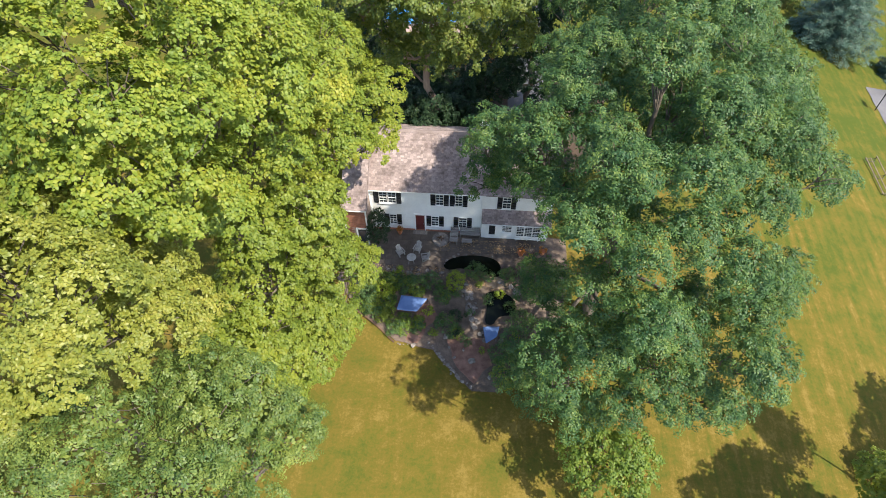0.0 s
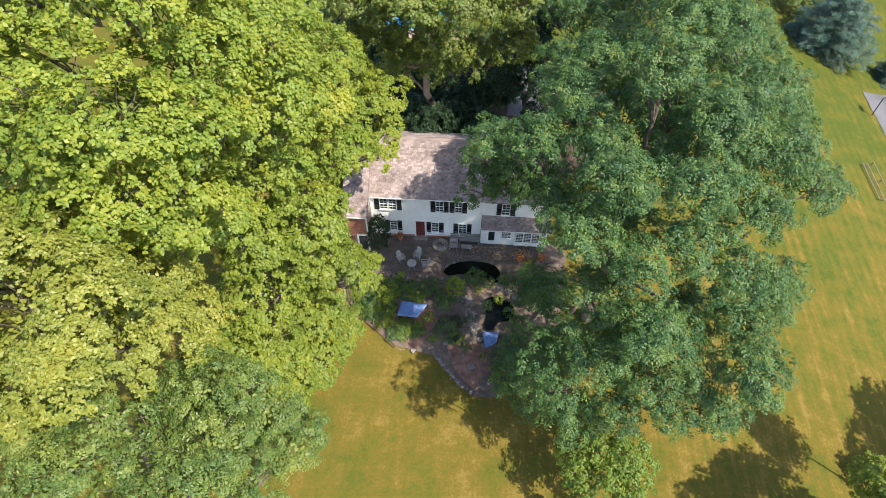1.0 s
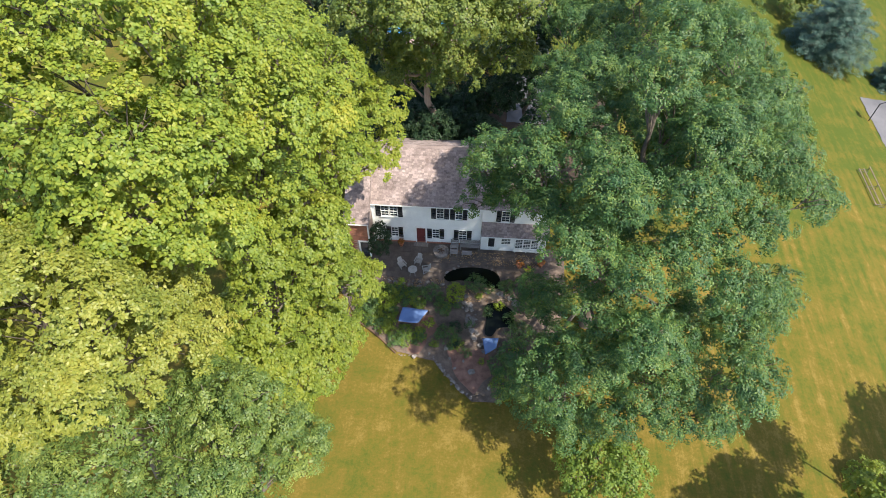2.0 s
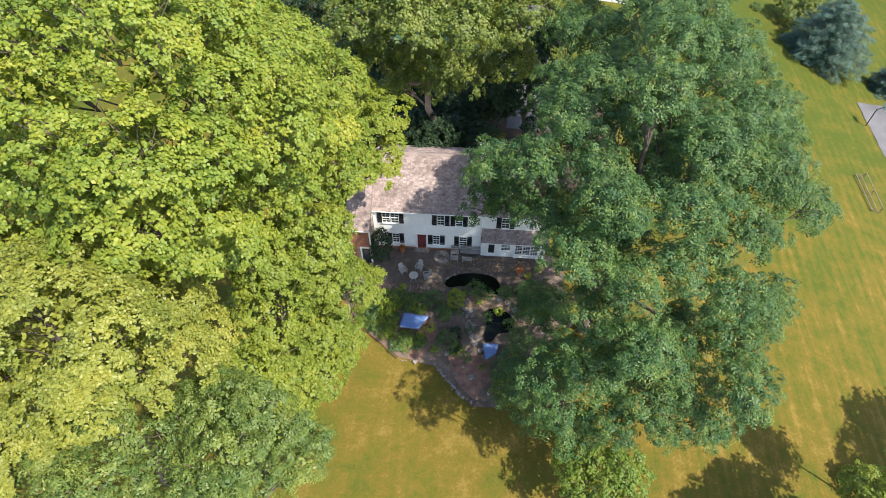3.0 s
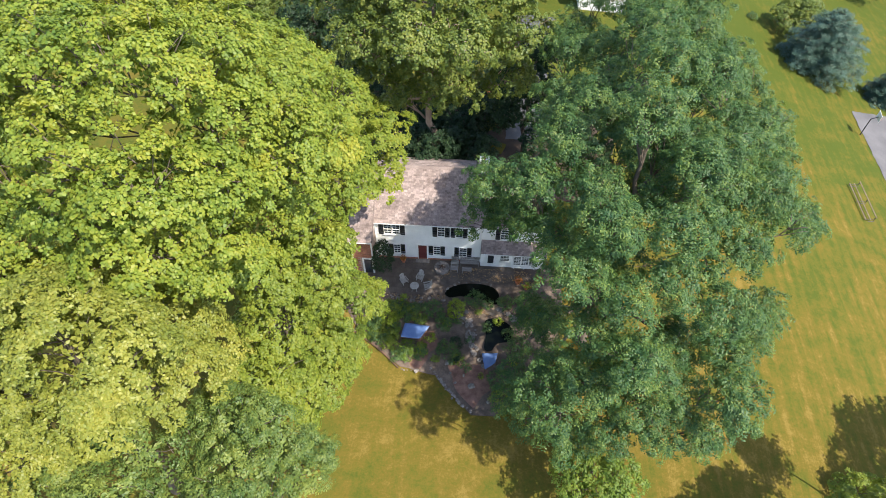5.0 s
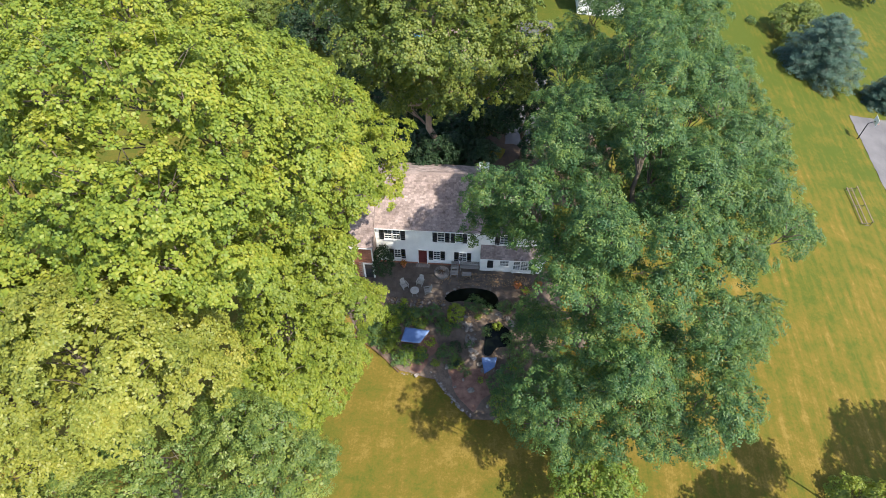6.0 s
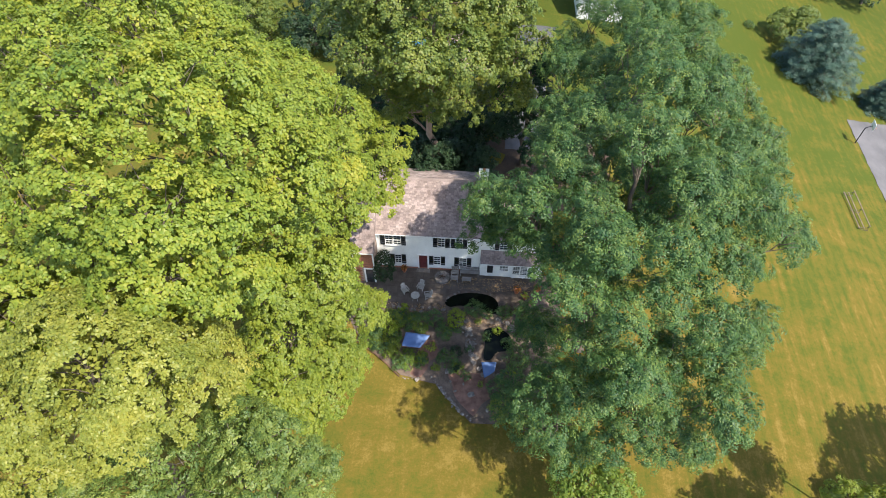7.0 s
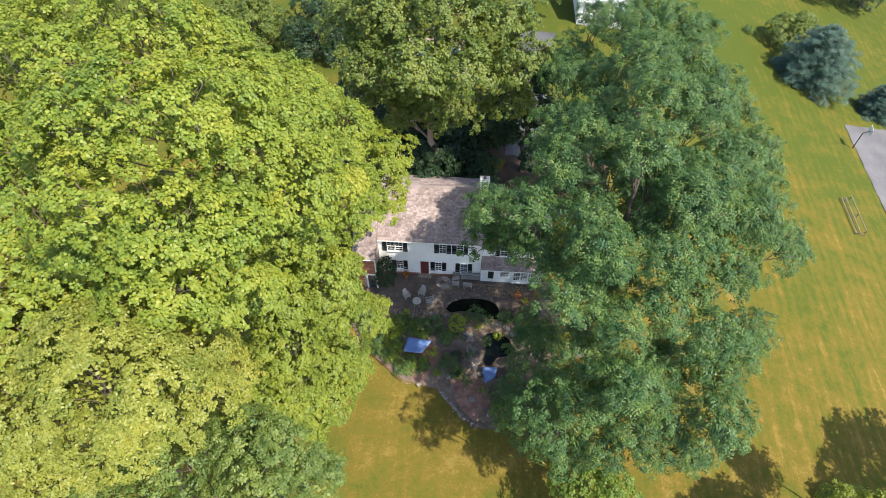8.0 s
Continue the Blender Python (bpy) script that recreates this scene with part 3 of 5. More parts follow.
def bush(x, y, r, h, material, label, name="shrub", blade="oval", leaf=0.13, group="", category="shrub", density=1.0):
    z = gz(x, y)
    ob = thing(name, (x, y, z), label, category, group)
    bpy.context.view_layer.update()
    rnd = random.Random(int(x * 97 + y * 31))
    lobes = [(x, y, z + h * 0.5, r * 0.8, h * 0.5 / (r * 0.8))]
    for i in range(5):
        a = i * 1.26 + rnd.random()
        lobes.append((x + r * 0.5 * math.cos(a), y + r * 0.5 * math.sin(a), z + h * rnd.uniform(0.35, 0.6), r * rnd.uniform(0.4, 0.58), min(1.6, h * 0.42 / (r * 0.5))))
    verts, faces = [], []
    for q in lobes:
        limb(verts, faces, bend((0, 0, -0.1), (q[0] - x, q[1] - y, q[2] - z), 3, 0), 0.03, 0.01, 4)
    link("stems", verts, faces, M_BARK, ob)
    crown(ob, lobes, material, blade, leaf, per_m2=9 * density, in_clump=16, spread=0.22, flat=0.8, low=-0.6, fill=0.2)
    return ob


# the tall maple beside the house
MAPLE_FRONT = [
    (-12.0, -16.5, 32.7, 3.0), (-11.2, -20.1, 31.2, 2.6), (-9.2, -16.1, 32.9, 2.6), (-8.7, -20.5, 30.1, 2.6), (-8.3, -12.3, 30.2, 2.6), (-8.0, -14.9, 28.6, 2.6),
    (-6.9, -18.9, 27.8, 2.6), (-5.8, -11.7, 28.2, 2.6), (-5.2, -14.3, 26.8, 2.6), (-16.9, -12.0, 31.4, 3.2), (-16.1, -15.8, 29.8, 3.0), (-8.7, -9.9, 29.8, 2.6),
    (-5.5, -3.0, 21.3, 2.6), (-5.1, -5.2, 19.1, 2.2), (-2.6, 2.0, 14.8, 2.2), (-3.0, -1.6, 16.4, 1.8), (-2.9, -2.8, 13.0, 1.5), (-2.3, -0.8, 14.0, 1.6), (-3.8, -8.5, 17.9, 2.2), (-13.1, -20.7, 26.8, 3.0), (-9.7, -21.4, 27.5, 2.6),
    (-7.9, -19.6, 25.1, 2.6), (-6.5, -13.7, 22.2, 2.6), (-4.2, -3.0, 14.6, 1.8), (-6.6, -4.8, 12.0, 1.8), (-4.6, -10.8, 24.0, 2.6)]
MAPLE_BACK = [
    (-18.0, -17.5, 28.0, 3.8), (-16.5, -22.0, 25.5, 3.8), (-21.5, -15.0, 28.0, 4.0), (-13.4, -9.0, 32.2, 3.2), (-12.2, -6.8, 29.8, 3.2), (-17.0, -7.4, 31.4, 3.4),
    (-21.0, -9.0, 30.0, 4.0), (-7.4, -6.4, 25.4, 3.0), (-9.4, -2.4, 23.4, 3.2), (-10.6, 2.0, 19.0, 3.4), (-6.4, 1.4, 17.2, 3.0), (-12.5, -14.5, 22.5, 3.6),
    (-9.0, -11.0, 19.5, 3.2), (-15.5, -18.5, 20.0, 3.4), (-9.0, -17.2, 21.5, 3.0)]
tree((-9.5, -12.5), 33, MAPLE_FRONT + MAPLE_BACK, L_MAPLE, M_BARK, "tall broad maple with bright yellow-green leaves beside the house", radius=0.62,
     leaf=0.165, pad=0.85, spacing=1.34, gap=0.2, tufts=9, per_tuft=29, tuft=0.27, low=-0.25, inner=5.0, share=0.5)
# the paler linden in front of it
tree((-12.0, -26.0), 26.5, [
    (-11.3, -25.5, 26.8, 2.5), (-11.0, -23.9, 25.8, 2.5), (-9.1, -26.1, 25.9, 2.5), (-9.8, -21.9, 22.1, 2.2), (-9.1, -24.6, 21.8, 2.6), (-9.2, -21.8, 18.6, 2.0),
    (-14.7, -23.8, 25.6, 2.6), (-10.4, -26.9, 23.8, 2.4), (-12.9, -26.0, 23.0, 2.7), (-15.6, -26.4, 23.4, 3.0), (-17.4, -24.0, 23.0, 3.2), (-12.0, -21.6, 20.0, 2.8), (-18.6, -27.0, 21.0, 3.2), (-15.2, -28.4, 19.8, 2.6)],
    L_LINDEN, M_BARK, "dense rounded linden with pale yellow-green leaves at the lawn's edge", radius=0.5,
    blade="oval", leaf=0.155, pad=0.7, spacing=1.35, gap=0.18, tufts=10, per_tuft=34, tuft=0.24, low=-0.25, thick=0.45, upward=0.7, jitter=0.45, share=0.3)
# the lower tree towards the lawn
tree((-8.0, -16.5), 18, [
    (-4.5, -14.1, 18.1, 2.2), (-6.8, -15.6, 17.8, 2.2), (-7.7, -16.8, 13.8, 2.4), (-4.2, -12.3, 10.7, 2.2), (-6.2, -14.1, 7.6, 2.4), (-6.2, -16.9, 6.4, 2.4),
    (-3.0, -9.9, 7.0, 1.7), (-6.6, -9.4, 10.0, 2.4), (-8.5, -21.6, 12.4, 2.8), (-7.6, -19.4, 8.0, 2.7), (-5.0, -13.4, 4.4, 2.1), (-5.2, -11.8, 13.8, 1.8), (-6.0, -12.8, 13.6, 2.4), (-7.4, -19.0, 11.6, 2.4)],
    L_UNDER, M_BARK, "low spreading tree with fresh green leaves over the lawn's edge", radius=0.32,
    leaf=0.17, pad=0.75, spacing=1.34, gap=0.14, tufts=9, per_tuft=27, tuft=0.26, low=-0.4, share=0.4)
# the big walnut over the lawn
WALNUT_HIGH = [
    (6.3, -7.6, 18.8, 1.9), (8.7, -9.0, 20.2, 1.9), (11.2, -5.7, 21.2, 2.3), (14.3, 2.0, 18.7, 2.4), (15.3, 6.0, 20.2, 2.4), (17.3, -1.4, 24.7, 2.4), (15.8, -6.9, 24.7, 2.4),
    (12.5, -10.7, 20.6, 2.3), (10.3, -10.8, 17.4, 2.2), (11.1, -15.8, 19.4, 2.2), (13.3, -13.9, 21.8, 2.3), (20.8, -0.9, 23.1, 2.4), (22.6, -4.4, 21.2, 2.4), (18.9, -9.9, 22.8, 2.4),
    (23.7, -8.2, 19.6, 2.2), (25.6, -9.9, 18.5, 1.8), (22.3, -11.2, 17.8, 2.1), (17.6, 4.0, 23.6, 2.6), (13.0, -2.2, 21.4, 2.3), (20.6, -6.4, 21.4, 2.3), (15.0, 0.2, 21.4, 2.3), (15.4, -4.8, 20.2, 2.3), (18.0, -6.2, 21.2, 2.3), (20.2, -12.8, 17.6, 2.1)]
WALNUT_HEART = [(12.8, -7.6, 19.4, 2.2), (9.2, -6.2, 17.6, 1.6), (17.2, -9.6, 19.6, 2.2), (20.6, -9.6, 19.2, 2.2), (22.2, -7.2, 18.4, 2.2), (16.2, -20.2, 11.8, 1.7), (11.6, -3.6, 18.2, 2.0), (14.2, -12.0, 17.4, 2.2), (8.2, -8.0, 17.4, 1.9), (5.8, -6.2, 16.0, 1.4), (6.6, -6.6, 15.0, 1.9), (9.4, -7.6, 15.2, 1.9), (9.6, -19.6, 13.2, 1.4)]
WALNUT_LOW = [
    (16.8, -14.3, 22.2, 2.0), (16.9, -15.1, 18.7, 2.0), (19.9, -16.4, 17.6, 2.0), (25.2, -12.4, 11.9, 2.1), (19.5, -15.2, 12.4, 2.2), (21.5, -17.4, 13.9, 2.0), (14.2, -16.8, 18.7, 2.0),
    (12.8, -16.3, 15.8, 2.0), (10.4, -12.7, 10.2, 2.0), (14.5, -19.9, 17.1, 1.9), (12.6, -19.4, 13.7, 2.0), (10.9, -13.7, 4.6, 1.6), (21.2, -20.6, 14.5, 1.9), (18.6, -19.5, 12.2, 2.0),
    (10.2, -18.1, 3.9, 1.4), (13.4, -18.8, 3.4, 1.6), (16.2, -18.6, 14.8, 2.0), (11.6, -16.4, 9.6, 2.0), (15.4, -16.6, 9.6, 2.4), (23.4, -15.0, 13.4, 1.9), (22.8, -20.4, 11.8, 1.2), (9.0, -15.6, 6.4, 1.4), (11.2, -21.2, 12.4, 1.7), (9.4, -20.4, 10.2, 1.2)]
WALNUT_SKIRT = [(17.2, -20.8, 10.8, 1.95), (20.0, -21.0, 11.0, 1.9), (14.8, -20.8, 9.6, 1.95), (12.2, -20.4, 7.4, 1.9), (17.6, -17.2, 13.4, 2.0), (21.6, 1.8, 19.6, 2.2), (9.6, -16.8, 6.0, 1.9), (8.8, -16.0, 3.0, 1.5)]
WALNUT_BACK = [
    (25.0, 4.4, 18.6, 2.6), (22.0, 8.6, 20.6, 2.7), (12.6, 7.4, 19.0, 2.4), (17.6, 9.4, 22.2, 2.8), (26.2, 0.4, 18.0, 2.4), (24.4, 7.0, 19.6, 2.3), (19.4, 13.0, 22.4, 2.8), (23.0, 12.0, 21.0, 2.6), (15.6, 13.4, 21.2, 2.6), (13.4, 12.0, 18.2, 2.4), (26.4, -3.6, 17.4, 2.2),
    (28.4, 1.6, 15.8, 2.0), (27.8, -6.6, 15.6, 2.0), (17.0, -5.6, 16.6, 3.0), (20.2, -1.0, 16.4, 3.0), (16.4, 3.4, 16.0, 3.0), (13.6, -9.0, 13.6, 2.6), (5.0, -6.6, 13.2, 1.2), (7.6, -6.2, 13.0, 1.5), (9.4, -4.2, 16.6, 1.8), (10.8, -1.2, 19.0, 2.0), (11.2, 3.6, 17.6, 2.0)]
tree((15.5, -8.0), 24, WALNUT_HIGH + WALNUT_HEART + WALNUT_LOW + WALNUT_SKIRT + WALNUT_BACK, L_WALNUT, M_BARK, "huge open-crowned walnut with feathery blue-green leaves over the lawn", radius=0.5,
     blade="feather", leaf=0.42, pad=0.6, spacing=1.55, gap=0.26, tufts=6, per_tuft=6, tuft=0.2, thick=0.6, rosette=True, upward=0.9, jitter=0.2, low=-0.25, inner=7.0, share=0.5, flat=0.8, under=0.85, near=0.68)
# small tree at its foot
tree((15.0, -22.4), 7, dome(15.0, -22.6, 3.9, 2.2, 2.0, 2.4, 11, 1.1, seed=3), L_SAPLING, M_BARK,
     "small round tree with fresh green leaves on the lawn", radius=0.14, blade="oval", leaf=0.2, pad=0.55, spacing=1.5, gap=0.25, tufts=6, per_tuft=12, tuft=0.24, low=-0.6)
# plane tree behind the house
PLANE = [
    (-4.4, 5.4, 20.8, 2.4), (-0.2, 3.6, 22.3, 2.4), (3.9, 4.8, 21.5, 2.4), (6.6, 9.7, 18.0, 2.4), (1.7, 8.1, 15.6, 2.4), (4.4, 10.8, 12.9, 1.9), (8.1, 10.1, 15.0, 1.9), (-1.7, 7.4, 14.3, 1.9),
    (8.6, 9.5, 19.6, 2.4), (-3.0, 9.0, 24.0, 3.0), (2.0, 8.8, 25.0, 3.0), (6.4, 10.6, 23.0, 2.8), (-6.4, 11.0, 21.0, 3.0), (0.0, 14.0, 24.0, 3.2), (5.4, 15.0, 21.0, 3.0), (-4.6, 15.4, 19.0, 3.2),
    (2.6, 12.0, 18.0, 3.0), (-2.4, 11.4, 17.0, 2.8), (0.4, 6.2, 18.8, 2.2), (-4.4, 8.4, 16.6, 2.0), (1.4, 11.2, 12.0, 2.0), (-2.0, 11.6, 11.4, 1.8)]
tree((0.6, 12.0), 25, PLANE, L_BACK, M_PALEBARK, "tall plane tree with broad leaves and pale bark behind the house", radius=0.42,
     leaf=0.2, pad=0.8, spacing=1.4, gap=0.28, tufts=7, per_tuft=20, tuft=0.3, low=-0.5, inner=4.0, share=0.6, under=0.75)
tree((-27.5, 39.5), 11, dome(-27.5, 39.5, 3.6, 4.6, 4.2, 4.6, 16, 1.7, seed=9, low=-0.7), L_BACK, M_BARK,
     "rounded light green tree beyond the tall maple", radius=0.3, blade="oval", leaf=0.26, pad=0.8, tufts=8, per_tuft=14, tuft=0.3, low=-0.6)
tree((-18.0, 38.0), 9, dome(-18.0, 38.0, 3.4, 3.4, 3.4, 3.8, 12, 1.5, seed=10, low=-0.7), L_YEW, M_BARK,
     "dark evergreen beside the light green tree", category="evergreen tree", radius=0.25, blade="oval", leaf=0.26, pad=0.8, tufts=8, per_tuft=14, tuft=0.3, low=-0.6)
tree((10.5, 16.0), 17, dome(10.2, 15.6, 9.0, 3.6, 4.0, 6.0, 12, 2.0, seed=11, low=-0.7), L_SHADED, M_BARK,
     "tree beside the back driveway, leaves darkened for shade", radius=0.3, blade="oval", leaf=0.3, tufts=7, per_tuft=14, tuft=0.3)
tree((-7.6, 23.5), 13, dome(-7.6, 23.0, 7.0, 3.0, 3.0, 5.2, 12, 1.7, seed=14, low=-0.6), L_YEW, M_BARK,
     "dark narrow evergreen in the shade behind the house", category="evergreen tree", radius=0.25, blade="oval", leaf=0.28, tufts=8, per_tuft=14, tuft=0.3)
# extra trees and their dark leaf colour stand in for deep shade here
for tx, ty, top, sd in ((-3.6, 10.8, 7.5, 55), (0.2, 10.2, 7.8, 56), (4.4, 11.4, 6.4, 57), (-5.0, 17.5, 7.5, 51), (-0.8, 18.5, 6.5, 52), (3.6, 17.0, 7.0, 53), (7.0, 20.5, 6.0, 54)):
    tree((tx, ty), top, dome(tx, ty, top * 0.5, 2.3, 2.2, top * 0.42, 9, 1.3, seed=sd, low=-0.7), L_SHADED, M_BARK,
         "added understorey tree, leaves darkened for the deep shade behind the house", radius=0.14, group="understorey behind the house", blade="oval", leaf=0.24, pad=0.6, tufts=6, per_tuft=12, tuft=0.28, low=-0.7)
for tx, ty, top, sd in ((-6.5, 53.5, 9.0, 41), (2.5, 54.5, 9.5, 42), (11.0, 52.0, 8.0, 43)):
    tree((tx, ty), top + 3, dome(tx, ty, top * 0.55, 4.4, 3.2, top * 0.5, 12, 2.0, seed=sd), L_SHADED if sd < 43 else L_BACK, M_BARK,
         "leafy tree standing beyond the swimming pool", radius=0.25, group="trees beyond the pool", blade="oval", leaf=0.3, tufts=6, per_tuft=12, tuft=0.32)
# feathery locust at the near edge of the lawn
tree((-7.5, -28.0), 20, [
    (-6.4, -25.8, 18.9, 2.1), (-4.6, -25.3, 16.9, 2.1), (-5.2, -28.2, 18.9, 2.1), (-9.2, -28.3, 18.5, 2.1), (-10.2, -30.0, 20.3, 2.1), (-5.7, -29.8, 19.1, 2.1), (-5.0, -25.2, 18.4, 2.0), (-5.3, -28.1, 14.4, 2.2),
    (-13.6, -28.6, 18.5, 2.1), (-7.8, -26.5, 17.7, 2.1), (-10.2, -27.8, 19.6, 2.1), (-7.4, -30.6, 18.0, 2.4), (-3.6, -26.2, 13.6, 2.0), (-12.4, -31.0, 18.6, 2.6), (-15.6, -30.6, 17.8, 2.6), (-7.0, -24.4, 15.4, 2.0), (-5.0, -31.2, 15.4, 2.3), (-4.4, -24.4, 11.0, 2.2)],
    L_HEMLOCK, M_BARK, "feathery green locust at the lawn's near edge", radius=0.4,
    blade="feather", leaf=0.36, pad=0.72, spacing=1.75, gap=0.3, tufts=7, per_tuft=11, tuft=0.22, thick=0.4, rosette=True, upward=0.9, jitter=0.2, low=-0.3, inner=5.0, share=0.4, under=0.55, near=0.6)
# conifers
conifer((56.8, 48.0), 10.0, 5.9, L_SPRUCE, M_BARK, "wide blue spruce standing on the lawn", dense=0.55, tiers=16, per_tier=12, droop=0.2, needle=0.6, start=0.15)
conifer((67.0, 44.4), 5.5, 3.0, L_SPRUCE, M_BARK, "small blue spruce beside the driveway", tiers=11, per_tier=11, droop=0.15, needle=0.5, start=0.03)
# added out of view: crown and thin trunk are shaped for the lawn shadow's tip
conifer((38.5, -22.2), 20.0, 1.8, L_HEMLOCK, M_BARK, "tall unseen pine with a bare lower trunk, added to cast a shadow tip on the lawn", dense=0.5, tiers=9, per_tier=9, droop=0.3, needle=0.7, start=0.74, girth=0.005)
tree((33.6, -27.4), 13, dome(33.5, -27.0, 7.6, 4.2, 3.8, 3.8, 16, 1.7, seed=24), L_UNDER, M_BARK,
     "leafy green tree at the lawn's near side", radius=0.25, blade="oval", leaf=0.26, pad=0.7, tufts=7, per_tuft=13, tuft=0.28, inner=11.0)
tree((51.5, -19.4), 15, dome(51.0, -22.0, 7.0, 6.2, 6.6, 5.0, 24, 2.1, seed=25), L_UNDER, M_BARK,
     "broad leafy tree further along the lawn", radius=0.35, blade="oval", leaf=0.3, pad=0.9, tufts=7, per_tuft=12, tuft=0.32, inner=9.0)
tree((36.8, -19.8), 3, dome(36.8, -19.8, -1.5, 1.5, 1.4, 1.5, 11, 0.55, seed=21, low=-0.5), L_UNDER, M_BARK,
     "low leafy green bush at the side of the lawn", radius=0.1, blade="oval", leaf=0.2, pad=0.45, gap=0.25, tufts=6, per_tuft=10, tuft=0.22, low=-0.6)
tree((55.8, 57.6), 6, dome(55.8, 57.4, -4.9, 3.0, 2.6, 2.2, 8, 1.5, seed=22), L_BACK, M_BARK,
     "low olive-green tree behind the blue spruce", radius=0.18, blade="oval", leaf=0.26, pad=0.6, tufts=7, per_tuft=12, tuft=0.25, low=-0.6)
for tx, ty, sd in ((62.5, 82.0, 31), (71.0, 81.0, 32), (79.5, 82.0, 33)):
    tree((tx, ty), 9, dome(tx, ty, gz(tx, ty) + 4.5, 4.0, 3.2, 3.6, 9, 2.2, seed=sd), L_YEW, M_BARK,
         "dark tree in the row at the lawn's far end", radius=0.25, group="far tree row", blade="oval", leaf=0.34, pad=1.0, tufts=6, per_tuft=12, tuft=0.36, low=-0.6)


# ---- paving and beds ----
patch("garden_bed", BED,
      M_SOIL, "dark mulched garden bed between lawn and patio", "garden bed", 0.012)
for outline in ([(0.6, -8.6), (2.2, -8.2), (2.8, -9.4), (1.9, -10.4), (1.2, -12.0), (0.2, -11.6), (0.9, -10.2)],
                [(3.4, -10.8), (5.0, -11.4), (7.0, -11.0), (7.4, -13.4), (6.0, -15.3), (4.4, -13.4)]):
    patch("mulch_path", outline, M_MULCH, "reddish mulch path through the garden bed", "path", 0.03, 0.45, 0.13)
patch("gravel_bed", [(6.7, -5.3), (7.5, -5.0), (8.6, -5.3), (8.7, -6.0), (7.6, -6.4), (6.8, -6.1)], M_GRAVEL, "tan gravel between the two ponds", "gravel", 0.035, 0.3, 0.1)
patch("yard", [(-12, 9.2), (-12, 26), (10, 30), (22, 24), (20, 9.0)], M_LITTER, "bare yard with fallen leaves, darkened for the shade behind the house", "yard", 0.03)
patch("driveway", [(59.9, 38.9), (59.0, 21.0), (58.0, 10.0), (64.5, 9.5), (67.0, 21.0), (68.5, 40.9)], M_ASPHALT, "pale grey asphalt driveway on the slope", "driveway", 0.06)
patch("back_driveway", [(8.5, 18.5), (13.5, 18.5), (14.0, 34.0), (16.0, 46.0), (10.0, 46.0), (9.0, 30.0)], M_SHADEROAD, "asphalt driveway behind the house, darkened for shade", "driveway", 0.06)


# ---- the house ----
def window(house, x0, x1, z0, z1, y=0.0, cols=1, rows=2, name="window"):
    """A sash window standing in the wall that faces -y: frame, sill, panes and bars."""
    w = 0.05
    bm = bmesh.new()
    add_box(bm, x0, x0 + w, y - 0.05, y + 0.08, z0, z1)
    add_box(bm, x1 - w, x1, y - 0.05, y + 0.08, z0, z1)
    add_box(bm, x0 + w, x1 - w, y - 0.05, y + 0.08, z0, z0 + w)
    add_box(bm, x0 + w, x1 - w, y - 0.05, y + 0.08, z1 - w, z1)
    ob = part(name, bm, M_TRIM, house, "white painted sash window")
    part("sill", box(x0 - 0.05, x1 + 0.05, y - 0.13, y - 0.055, z0 - 0.06, z0), M_TRIM, ob)
    zm = (z0 + z1) / 2
    part("meeting_rail", box(x0 + w, x1 - w, y - 0.04, y + 0.02, zm - 0.024, zm + 0.024), M_TRIM, ob)
    inner = (x1 - x0 - 2 * w)
    for i in range(1, cols + 1):
        x = x0 + w + inner * i / (cols + 1)
        for a, b in ((z0 + w, zm - 0.024), (zm + 0.024, z1 - w)):
            part("glazing_bar", box(x - 0.010, x + 0.010, y - 0.03, y + 0.012, a, b), M_TRIM, ob)
    for a, b in ((z0 + w, zm - 0.024), (zm + 0.024, z1 - w)):
        for i in range(1, rows):
            z = a + (b - a) * i / rows
            part("glazing_bar", box(x0 + w, x1 - w, y - 0.026, y + 0.010, z - 0.009, z + 0.009), M_TRIM, ob)
    for a, b in ((z0 + w, zm - 0.024), (zm + 0.024, z1 - w)):
        part("pane", box(x0 + w, x1 - w, y + 0.014, y + 0.024, a, b), M_GLASS, ob)
    return ob


def shutter(house, x0, x1, z0, z1, y=0.0):
    """A louvred shutter: stiles, rails and slanting slats."""
    bm = bmesh.new()
    s = 0.055
    add_box(bm, x0, x0 + s, y - 0.06, y - 0.012, z0, z1)
    add_box(bm, x1 - s, x1, y - 0.06, y - 0.012, z0, z1)
    for a, b in ((z0, z0 + 0.09), ((z0 + z1) / 2 - 0.04, (z0 + z1) / 2 + 0.04), (z1 - 0.07, z1)):
        add_box(bm, x0 + s, x1 - s, y - 0.057, y - 0.012, a, b)
    k = int((z1 - z0) / 0.085)
    for i in range(k):
        z = z0 + 0.09 + (z1 - z0 - 0.16) * (i + 0.5) / k
        m = Matrix.Translation(((x0 + x1) / 2, y - 0.032, z)) @ Matrix.Rotation(radians(35), 4, "X")
        add_box(bm, -(x1 - x0) / 2 + s, (x1 - x0) / 2 - s, -0.006, 0.006, -0.04, 0.04, m=m)
    return part("shutter", bm, M_BLACK, house, "black louvred shutter")


def shuttered(house, x0, x1, z0, z1, y=0.0, double=False, cols=1):
    s = 0.42
    shutter(house, x0, x0 + s, z0, z1, y)
    shutter(house, x1 - s, x1, z0, z1, y)
    a, b = x0 + s + 0.03, x1 - s - 0.03
    if double:
        c = (a + b) / 2
        window(house, a, c - 0.03, z0, z1, y, cols)
        window(house, c + 0.03, b, z0, z1, y, cols)
    else:
        window(house, a, b, z0, z1, y, cols)


